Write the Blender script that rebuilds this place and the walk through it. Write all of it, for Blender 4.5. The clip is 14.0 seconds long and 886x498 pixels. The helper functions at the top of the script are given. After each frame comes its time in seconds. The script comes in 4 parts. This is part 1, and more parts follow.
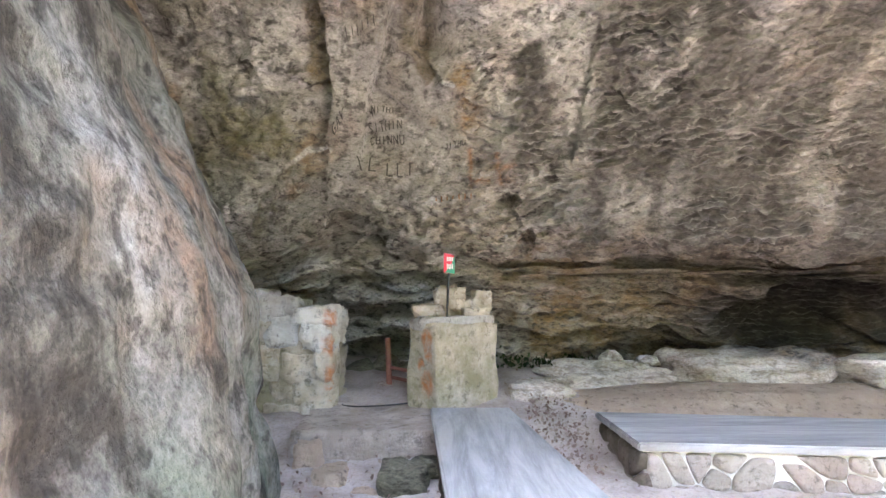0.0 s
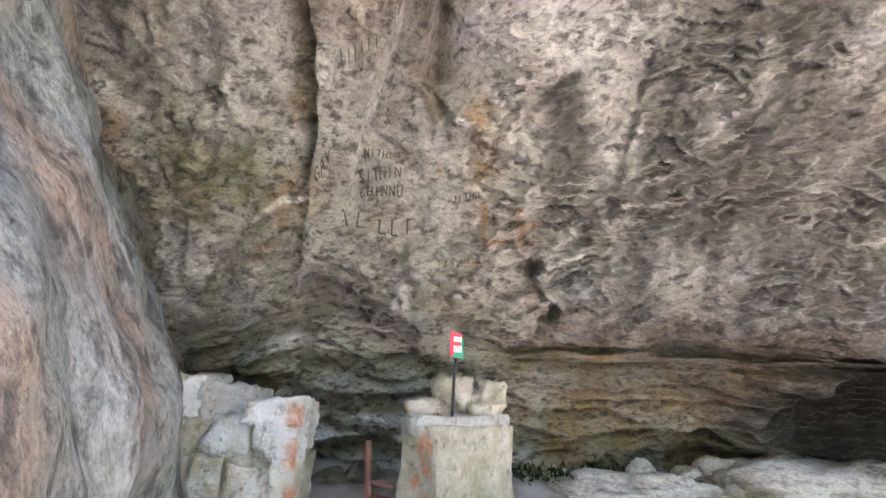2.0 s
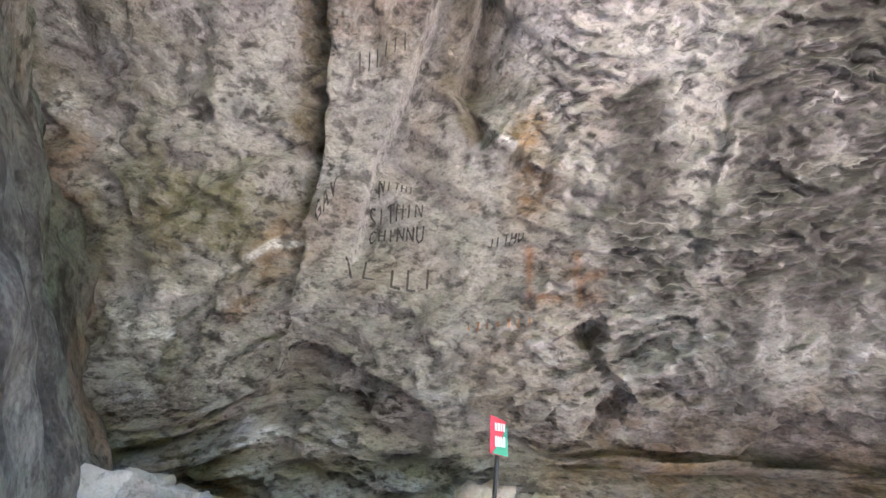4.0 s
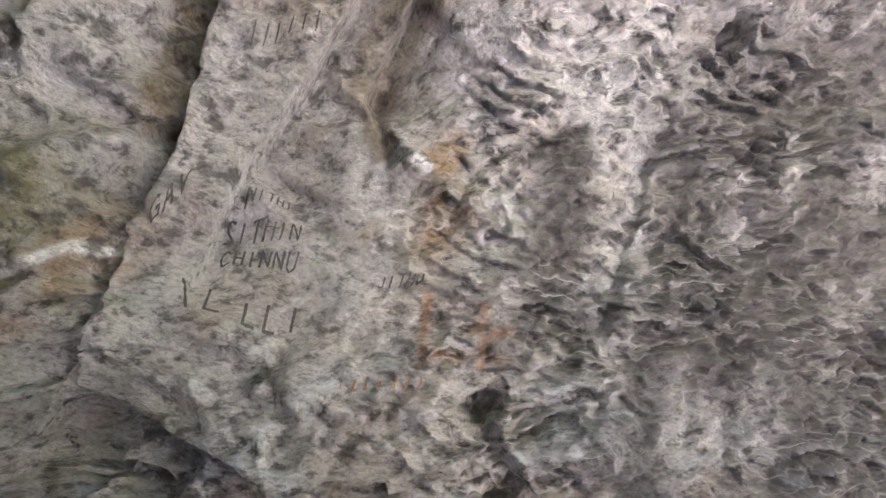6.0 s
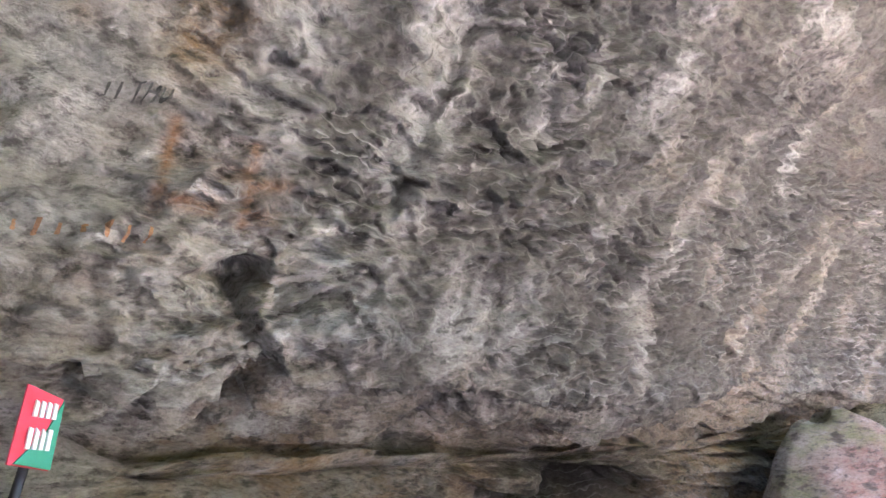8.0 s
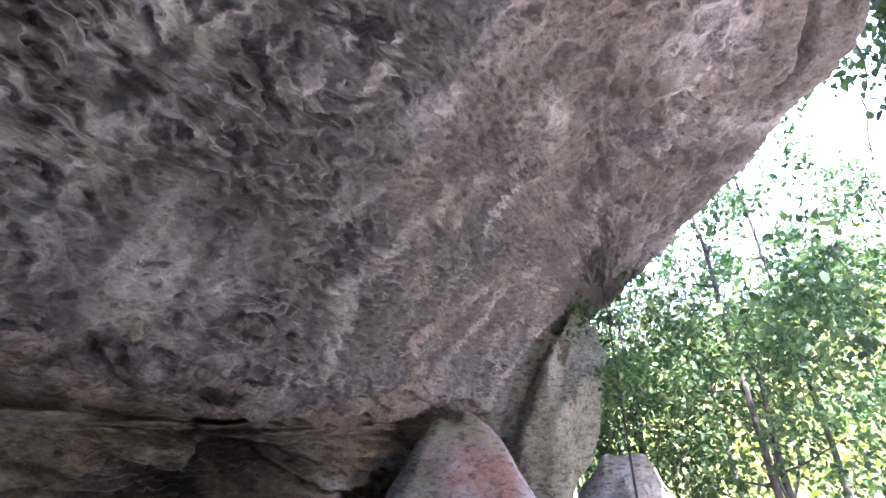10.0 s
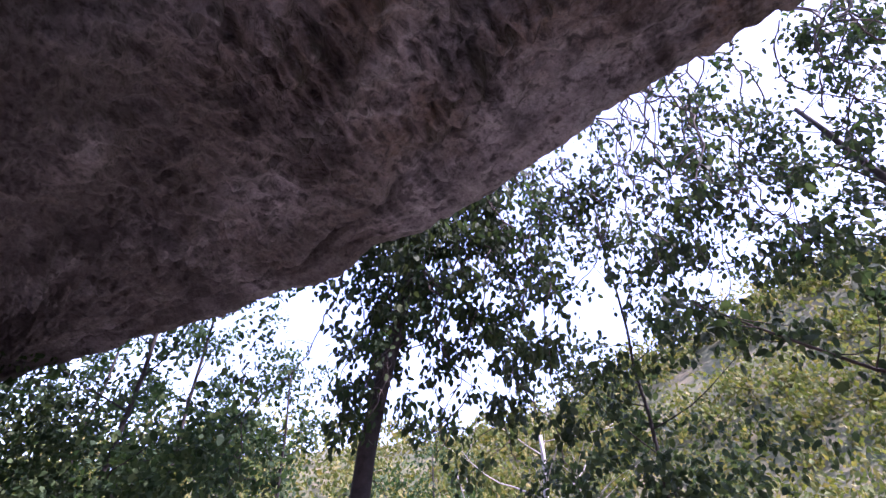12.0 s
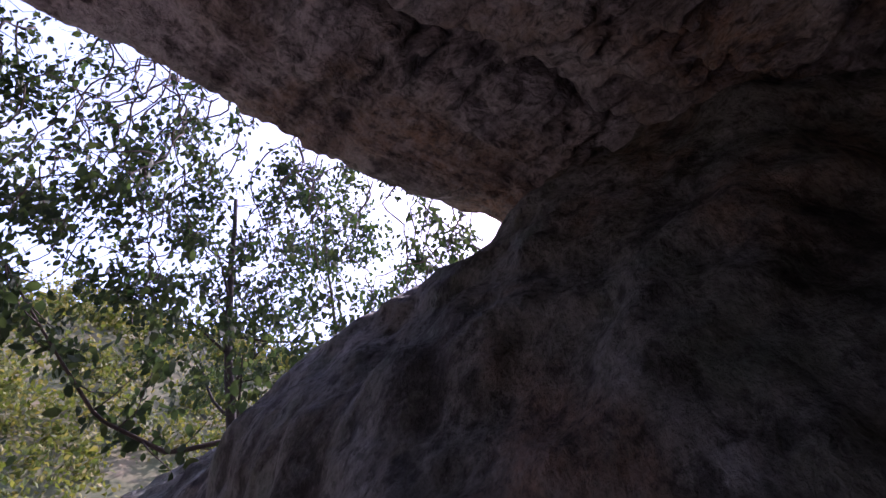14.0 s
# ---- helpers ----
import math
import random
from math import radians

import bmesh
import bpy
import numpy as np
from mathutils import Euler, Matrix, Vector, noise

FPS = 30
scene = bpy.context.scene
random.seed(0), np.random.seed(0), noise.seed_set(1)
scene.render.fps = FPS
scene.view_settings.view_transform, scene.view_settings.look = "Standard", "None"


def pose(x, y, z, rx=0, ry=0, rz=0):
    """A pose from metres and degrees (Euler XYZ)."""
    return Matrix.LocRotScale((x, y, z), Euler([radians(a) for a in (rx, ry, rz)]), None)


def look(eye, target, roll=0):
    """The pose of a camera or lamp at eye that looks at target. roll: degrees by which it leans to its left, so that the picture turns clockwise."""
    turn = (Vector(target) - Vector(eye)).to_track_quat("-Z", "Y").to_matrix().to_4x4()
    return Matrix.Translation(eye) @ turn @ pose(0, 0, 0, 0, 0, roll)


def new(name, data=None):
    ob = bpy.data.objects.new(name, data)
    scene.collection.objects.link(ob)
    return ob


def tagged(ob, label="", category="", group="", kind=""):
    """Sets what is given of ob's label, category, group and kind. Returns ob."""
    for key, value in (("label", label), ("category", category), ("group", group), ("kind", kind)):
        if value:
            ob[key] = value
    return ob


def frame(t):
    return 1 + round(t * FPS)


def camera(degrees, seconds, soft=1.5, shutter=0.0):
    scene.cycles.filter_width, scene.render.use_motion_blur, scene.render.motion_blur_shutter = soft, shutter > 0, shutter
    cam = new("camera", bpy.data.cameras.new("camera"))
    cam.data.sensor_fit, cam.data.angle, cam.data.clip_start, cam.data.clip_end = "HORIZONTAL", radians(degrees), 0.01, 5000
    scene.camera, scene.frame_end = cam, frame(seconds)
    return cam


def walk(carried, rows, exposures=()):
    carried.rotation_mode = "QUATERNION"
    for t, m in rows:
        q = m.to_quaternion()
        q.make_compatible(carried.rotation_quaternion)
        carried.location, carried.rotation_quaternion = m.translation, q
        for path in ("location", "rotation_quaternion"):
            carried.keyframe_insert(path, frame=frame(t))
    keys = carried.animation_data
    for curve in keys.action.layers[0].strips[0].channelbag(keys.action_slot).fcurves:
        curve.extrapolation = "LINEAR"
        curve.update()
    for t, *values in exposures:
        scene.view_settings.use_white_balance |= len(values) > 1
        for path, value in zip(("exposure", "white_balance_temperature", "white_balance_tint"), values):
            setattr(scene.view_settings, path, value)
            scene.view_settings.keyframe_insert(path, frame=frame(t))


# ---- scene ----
# The camera and its walk
cam = camera(82.7, 14.0, soft=1.5)
PATH = [
    (0, (0.000, -0.000, 1.499), (-0.000, 1.989, 1.707), 0.0),
    (0.5, (-0.074, 0.205, 1.527), (-0.089, 2.183, 1.824), 0.1),
    (1, (-0.100, 0.445, 1.519), (-0.097, 2.411, 1.884), 0.2),
    (1.5, (-0.158, 0.708, 1.528), (-0.103, 2.663, 1.946), 0.7),
    (2, (-0.249, 0.966, 1.564), (-0.142, 2.893, 2.089), 1.2),
    (2.5, (-0.303, 1.184, 1.532), (-0.178, 3.074, 2.174), 2.1),
    (3, (-0.342, 1.467, 1.489), (-0.247, 3.315, 2.248), 2.9),
    (5.5, (-0.515, 2.399, 1.535), (-0.116, 4.001, 2.665), 0.6),
    (6, (-0.535, 2.548, 1.580), (0.115, 4.005, 2.786), -0.7),
    (6.5, (-0.462, 2.676, 1.571), (0.389, 4.005, 2.800), -2.8),
    (7, (-0.376, 2.793, 1.597), (0.682, 4.079, 2.705), -4.8),
    (9.5, (-0.213, 3.031, 1.585), (1.593, 3.606, 2.225), -2.6),
    (10, (-0.206, 3.022, 1.590), (1.648, 3.187, 2.321), -2.6),
    (10.5, (-0.215, 3.000, 1.600), (1.563, 2.644, 2.444), -2.0),
    (11, (-0.216, 2.978, 1.608), (1.378, 2.228, 2.554), 0.0),
    (11.5, (-0.207, 2.958, 1.613), (1.111, 1.909, 2.691), 2.5),
    (12, (-0.209, 2.948, 1.619), (0.745, 1.641, 2.795), 4.2),
    (12.5, (-0.201, 2.946, 1.620), (0.279, 1.462, 2.872), 5.4),
    (13, (-0.195, 2.923, 1.640), (-0.164, 1.430, 2.970), 6.5),
    (13.5, (-0.191, 2.906, 1.638), (-0.627, 1.549, 3.040), 4.7),
    (14, (-0.114, 2.929, 1.580), (-1.126, 1.877, 2.947), 2.4),
]
EXPOSURES = [(0, 6.5, 6600, 16), (3, 6.95, 6000, 18), (7, 6.9, 5800, 18), (9.5, 6.55, 5750, 22), (10.2, 5.65, 5450, 30), (11, 4.2, 5400, 38), (12, 3.1, 5600, 50), (13, 2.3, 5550, 56), (14, 2.6, 5900, 48)]
walk(cam, [(t, look(eye, target, roll)) for t, eye, target, roll in PATH], EXPOSURES)

# World and sun
SUN_AZ, SUN_EL = radians(252), radians(56)
world = bpy.data.worlds.new("sky")
scene.world = world
world.use_nodes = True
wn = world.node_tree.nodes
sky = wn.new("ShaderNodeTexSky")
sky.sky_type, sky.sun_disc = "NISHITA", False
sky.sun_elevation, sky.sun_rotation = SUN_EL, SUN_AZ
sky.air_density, sky.dust_density = 1.0, 1.0
wn["Background"].inputs["Strength"].default_value = 0.1
haze = wn.new("ShaderNodeHueSaturation")
haze.inputs["Saturation"].default_value = 0.85
world.node_tree.links.new(sky.outputs["Color"], haze.inputs["Color"])
clouds = wn.new("ShaderNodeTexNoise")
clouds.inputs["Scale"].default_value, clouds.inputs["Detail"].default_value = 3.0, 6
cover = wn.new("ShaderNodeMapRange")
cover.inputs["From Min"].default_value, cover.inputs["From Max"].default_value = 0.58, 0.78
cloudy = wn.new("ShaderNodeMix")
cloudy.data_type = "RGBA"
cloudy.inputs[7].default_value = (1.8, 1.9, 2.1, 1)
world.node_tree.links.new(wn.new("ShaderNodeTexCoord").outputs["Generated"], clouds.inputs["Vector"])
world.node_tree.links.new(clouds.outputs["Fac"], cover.inputs["Value"])
world.node_tree.links.new(cover.outputs["Result"], cloudy.inputs[0])
world.node_tree.links.new(haze.outputs["Color"], cloudy.inputs[6])
world.node_tree.links.new(cloudy.outputs[2], wn["Background"].inputs["Color"])
sun = new("sun", bpy.data.lights.new("sun", "SUN"))
sun.data.energy, sun.data.angle, sun.data.color = 2.0, radians(0.6), (1.0, 0.95, 0.86)
to_sun = Vector((math.sin(SUN_AZ) * math.cos(SUN_EL), math.cos(SUN_AZ) * math.cos(SUN_EL), math.sin(SUN_EL)))
sun.rotation_euler = to_sun.to_track_quat("Z", "Y").to_euler()


# ---------- materials ----------
class Nodes:
    """A small helper that wires one node material."""

    def __init__(self, name, rough=0.85):
        self.mat = bpy.data.materials.new(name)
        self.mat.use_nodes = True
        self.tree = self.mat.node_tree
        self.shader = self.tree.nodes["Principled BSDF"]
        self.shader.inputs["Roughness"].default_value = rough
        self.shader.inputs["Specular IOR Level"].default_value = 0.3
        self.co = self.node("ShaderNodeTexCoord").outputs["Object"]

    def node(self, kind):
        return self.tree.nodes.new(kind)

    def link(self, a, b):
        self.tree.links.new(a, b)

    def noise(self, scale, detail=6, rough=0.6, stretch=(1, 1, 1), distort=0.0, co=None):
        m = self.node("ShaderNodeMapping")
        m.inputs["Scale"].default_value = stretch
        self.link(co or self.co, m.inputs["Vector"])
        n = self.node("ShaderNodeTexNoise")
        n.inputs["Scale"].default_value, n.inputs["Detail"].default_value = scale, detail
        n.inputs["Roughness"].default_value, n.inputs["Distortion"].default_value = rough, distort
        self.link(m.outputs["Vector"], n.inputs["Vector"])
        return n.outputs["Fac"]

    def ramp(self, fac, *stops):
        r = self.node("ShaderNodeValToRGB")
        el = r.color_ramp.elements
        while len(el) < len(stops):
            el.new(0.5)
        for e, (p, c) in zip(el, stops):
            e.position, e.color = p, (*c, 1) if isinstance(c, tuple) else (c, c, c, 1)
        self.link(fac, r.inputs["Fac"])
        return r.outputs["Color"]

    def mix(self, fac, a, b, mode="MIX"):
        m = self.node("ShaderNodeMix")
        m.data_type, m.blend_type = "RGBA", mode
        for sock, v in ((m.inputs[0], fac), (m.inputs[6], a), (m.inputs[7], b)):
            if isinstance(v, (int, float)):
                sock.default_value = v
            elif isinstance(v, tuple):
                sock.default_value = (*v, 1)
            else:
                self.link(v, sock)
        return m.outputs[2]

    def mul(self, a, b, op="MULTIPLY"):
        m = self.node("ShaderNodeMath")
        m.operation = op
        for sock, v in ((m.inputs[0], a), (m.inputs[1], b)):
            if isinstance(v, (int, float)):
                sock.default_value = v
            else:
                self.link(v, sock)
        return m.outputs[0]

    def attr(self, name):
        a = self.node("ShaderNodeAttribute")
        a.attribute_name = name
        return a.outputs["Fac"]

    def random(self):
        return self.node("ShaderNodeObjectInfo").outputs["Random"]

    def island(self):
        return self.node("ShaderNodeNewGeometry").outputs["Random Per Island"]

    def done(self, color, bump=None, strength=0.4, distance=0.02, rough=None):
        self.link(color, self.shader.inputs["Base Color"])
        if bump is not None:
            b = self.node("ShaderNodeBump")
            b.inputs["Strength"].default_value, b.inputs["Distance"].default_value = strength, distance
            self.link(bump, b.inputs["Height"])
            self.link(b.outputs["Normal"], self.shader.inputs["Normal"])
        if rough is not None:
            self.link(rough, self.shader.inputs["Roughness"])
        return self.mat


def rock_material(name, dark, mid, light, warm, stains=(), stretch=(1, 1, 2.2), bump=1.0, grain=1.0, speck=1.0, scales=0.0):
    """Weathered rock: patches of greys, pits and grain whose relief shade is put into the colour; stains are
    (attribute, colour) masks of the mesh.
    """
    k = Nodes(name, 0.9)
    big = k.noise(0.9, 5, 0.6, stretch, 0.2)
    patch = k.noise(3.2, 7, 0.65, stretch, 0.1)
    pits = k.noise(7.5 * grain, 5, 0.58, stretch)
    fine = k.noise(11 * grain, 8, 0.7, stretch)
    tiny = k.noise(34 * grain, 6, 0.7, stretch)
    c = k.ramp(big, (0.32, mid), (0.5, light), (0.68, warm))
    c = k.mix(k.ramp(patch, (0.35, 0.7), (0.5, 0.0)), c, tuple((a + 2 * b) / 3 for a, b in zip(dark, mid)))
    c = k.mix(k.ramp(fine, (0.52, 0.0), (0.62, 0.6)), c, tuple(min(0.75, 1.25 * v) for v in light))
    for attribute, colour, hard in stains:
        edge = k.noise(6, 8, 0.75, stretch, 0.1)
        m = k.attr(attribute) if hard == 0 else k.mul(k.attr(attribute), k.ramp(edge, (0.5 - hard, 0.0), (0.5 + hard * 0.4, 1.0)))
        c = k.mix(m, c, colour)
    # hollows of the bump noise are darkened in colour to shade the relief
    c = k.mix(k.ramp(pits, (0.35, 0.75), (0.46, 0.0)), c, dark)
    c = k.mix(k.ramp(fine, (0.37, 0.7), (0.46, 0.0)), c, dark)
    c = k.mix(1.0, c, k.ramp(tiny, (0.36, 1 - 0.55 * speck), (0.5, 1.0), (0.64, 1 + 0.35 * speck)), "MULTIPLY")
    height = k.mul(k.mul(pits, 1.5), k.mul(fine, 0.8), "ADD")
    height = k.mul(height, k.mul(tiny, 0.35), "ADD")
    if scales:
        # crests of the scales are painted pale, as if they caught the light
        c = k.mix(k.mul(k.attr("lit_crest"), k.ramp(k.noise(9, 6, 0.7), (0.4, 0.1), (0.58, 0.85))), c, tuple(1.25 * v for v in light))
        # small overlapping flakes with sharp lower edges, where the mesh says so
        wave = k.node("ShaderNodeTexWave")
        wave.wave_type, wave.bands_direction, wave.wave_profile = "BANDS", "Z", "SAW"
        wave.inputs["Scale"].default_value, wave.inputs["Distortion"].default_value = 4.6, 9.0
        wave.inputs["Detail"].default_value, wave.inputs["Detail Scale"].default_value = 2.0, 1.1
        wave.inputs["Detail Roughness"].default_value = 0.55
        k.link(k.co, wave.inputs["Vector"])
        # lower flake edges brightened in colour, for light on the relief
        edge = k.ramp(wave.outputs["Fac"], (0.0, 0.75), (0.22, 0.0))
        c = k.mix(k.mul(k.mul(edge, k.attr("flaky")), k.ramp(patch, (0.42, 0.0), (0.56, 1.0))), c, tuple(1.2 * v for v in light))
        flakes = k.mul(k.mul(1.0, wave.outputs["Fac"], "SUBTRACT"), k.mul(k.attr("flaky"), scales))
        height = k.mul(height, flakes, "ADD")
    return k.done(c, height, bump, 0.055)


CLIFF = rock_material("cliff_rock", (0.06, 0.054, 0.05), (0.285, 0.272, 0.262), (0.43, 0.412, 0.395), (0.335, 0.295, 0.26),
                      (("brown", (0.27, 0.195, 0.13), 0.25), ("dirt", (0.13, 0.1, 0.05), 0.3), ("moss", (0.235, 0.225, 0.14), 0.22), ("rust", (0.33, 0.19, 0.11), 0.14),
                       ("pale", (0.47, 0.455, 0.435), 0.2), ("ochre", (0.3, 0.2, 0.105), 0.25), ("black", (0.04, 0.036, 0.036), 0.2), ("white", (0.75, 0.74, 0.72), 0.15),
                       ("paint", (0.36, 0.19, 0.1), 0.3), ("lichen", (0.1, 0.092, 0.083), 0), ("soot_and_shade", (0.02, 0.017, 0.016), 0)), stretch=(1, 1, 1.7), speck=0.5, scales=0.8)
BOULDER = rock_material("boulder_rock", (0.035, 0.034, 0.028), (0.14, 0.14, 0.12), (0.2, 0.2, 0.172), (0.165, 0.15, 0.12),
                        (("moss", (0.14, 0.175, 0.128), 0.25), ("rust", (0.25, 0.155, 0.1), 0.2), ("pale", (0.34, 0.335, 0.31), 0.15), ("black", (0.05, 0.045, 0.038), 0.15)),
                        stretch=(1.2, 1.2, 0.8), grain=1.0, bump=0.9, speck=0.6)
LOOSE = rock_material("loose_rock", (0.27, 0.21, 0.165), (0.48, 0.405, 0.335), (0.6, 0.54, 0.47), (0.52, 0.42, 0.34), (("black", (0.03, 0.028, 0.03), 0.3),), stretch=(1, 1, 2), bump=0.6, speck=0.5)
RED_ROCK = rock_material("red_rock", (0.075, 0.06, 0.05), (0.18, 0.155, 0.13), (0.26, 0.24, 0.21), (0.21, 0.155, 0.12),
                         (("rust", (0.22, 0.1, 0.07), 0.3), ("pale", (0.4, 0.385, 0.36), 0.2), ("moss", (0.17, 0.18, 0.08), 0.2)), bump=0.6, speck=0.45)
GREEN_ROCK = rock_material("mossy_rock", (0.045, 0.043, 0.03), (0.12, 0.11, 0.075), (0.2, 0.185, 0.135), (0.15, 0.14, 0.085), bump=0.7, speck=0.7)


# ---------- geometry helpers ----------
def perlin(p, seed=0):
    """Gradient noise at an array of points, about -1 to 1."""
    rng = np.random.RandomState(seed)
    perm = rng.permutation(256)
    perm = np.concatenate([perm, perm, perm])
    grad = rng.normal(size=(256, 3))
    grad /= np.linalg.norm(grad, axis=1)[:, None]
    i = np.floor(p).astype(int)
    f = p - i
    w = f * f * f * (f * (f * 6 - 15) + 10)
    i &= 255
    out = 0
    for dx in (0, 1):
        for dy in (0, 1):
            for dz in (0, 1):
                h = perm[perm[perm[i[..., 0] + dx] + i[..., 1] + dy] + i[..., 2] + dz]
                g = (grad[h] * (f - (dx, dy, dz))).sum(-1)
                wx, wy, wz = (w[..., n] if d else 1 - w[..., n] for n, d in enumerate((dx, dy, dz)))
                out = out + g * wx * wy * wz
    return out * 1.5


def fbm(p, octaves=4, gain=0.5, seed=0, ridged=False):
    total, amp = 0, 1.0
    for o in range(octaves):
        n = perlin(p * 2.0**o + 17.3 * o, seed + o)
        total = total + amp * ((1 - 2 * np.abs(n)) if ridged else n)
        amp *= gain
    return total


def smooth(a, b, x):
    t = np.clip((x - a) / (b - a), 0, 1)
    return t * t * (3 - 2 * t)


def blob(x, z, cx, cz, rx, rz):
    """1 at a spot, falling to 0 past its radii."""
    return np.exp(-(((x - cx) / rx) ** 2 + ((z - cz) / rz) ** 2))


def band(x, z, x0, z0, x1, z1, width):
    """1 along a segment, falling to 0 past its half width; and the signed side."""
    dx, dz = x1 - x0, z1 - z0
    n = math.hypot(dx, dz)
    along = ((x - x0) * dx + (z - z0) * dz) / (n * n)
    side = ((x - x0) * dz - (z - z0) * dx) / n
    ends = smooth(-0.08, 0.06, along) * smooth(1.08, 0.94, along)
    return np.exp(-((side / width) ** 2)) * ends, side, ends


def grid_mesh(name, P, material, attributes=None, wrap=False):
    """A mesh over a grid of points (rows, columns, 3)."""
    r, c = P.shape[:2]
    idx = np.arange(r * c).reshape(r, c)
    if wrap:
        idx = np.concatenate([idx, idx[:, :1]], 1)
    q = np.stack([idx[:-1, :-1], idx[:-1, 1:], idx[1:, 1:], idx[1:, :-1]], -1).reshape(-1, 4)
    me = bpy.data.meshes.new(name)
    me.vertices.add(r * c)
    me.vertices.foreach_set("co", P.astype(np.float32).ravel())
    me.loops.add(q.size)
    me.loops.foreach_set("vertex_index", q.astype(np.int32).ravel())
    me.polygons.add(len(q))
    me.polygons.foreach_set("loop_start", np.arange(0, q.size, 4, dtype=np.int32))
    me.polygons.foreach_set("loop_total", np.full(len(q), 4, np.int32))
    me.polygons.foreach_set("use_smooth", np.ones(len(q), bool))
    me.update(calc_edges=True)
    for key, values in (attributes or {}).items():
        a = me.attributes.new(key, "FLOAT", "POINT")
        a.data.foreach_set("value", np.clip(values, 0, 1).astype(np.float32).ravel())
    me.materials.append(material)
    return new(name, me)


def normals(P):
    n = np.cross(np.gradient(P, axis=1), np.gradient(P, axis=0))
    return n / (np.linalg.norm(n, axis=2)[..., None] + 1e-9)


def part(name, bm, material, parent=None, label="", soft=False):
    """Links a bmesh as one mesh object, under a thing or a part."""
    me = bpy.data.meshes.new(name)
    bm.to_mesh(me)
    bm.free()
    me.materials.append(material)
    if soft:
        for p in me.polygons:
            p.use_smooth = True
    ob = new(name, me)
    if parent:
        ob.parent = parent
    if label:
        ob["label"] = label
    return ob


# ---------- the cliff: one leaning mass, back wall and roof ----------
LIP_X = [-14, -6, -2.63, -1.27, 0.2, 1.7, 2.3, 3.54, 4.83, 7.9, 11, 14]
LIP_Y = [2.6, 1.9, 1.1, 0.56, 0.2, -0.04, -0.09, 0.0, 0.06, 0.73, 2.0, 3.2]
LIP_Z = [4.7, 4.85, 4.92, 5.0, 4.99, 4.82, 4.74, 4.54, 4.42, 3.85, 3.2, 2.6]
# top points are out of view, raised to keep sun off the trees outside
PROFILE = [(7.4, -0.6), (6.9, 0.2), (6.5, 0.75), (6.1, 1.15), (5.7, 1.5), (5.42, 1.8), (5.25, 2.0), (4.82, 2.08), (4.72, 2.45), (4.42, 2.9), (4.12, 3.2),
           (3.75, 3.6), (3.5, 3.8), (2.6, 4.3), (1.5, 4.72), (0.5, 4.96), (0.2, 5.0), (-0.02, 5.25), (0.1, 6.0), (0.5, 7.5), (1.4, 11.5), (3.0, 16.0), (7.0, 18.0)]


def spread(knots, total):
    """Positions whose spacing follows (position, step) knots."""
    x, steps = np.array(knots).T
    dense = np.linspace(x[0], x[-1], 4000)
    rate = np.cumsum(1 / np.interp(dense, x, steps))
    return np.interp(np.linspace(rate[0], rate[-1], total), rate, dense)


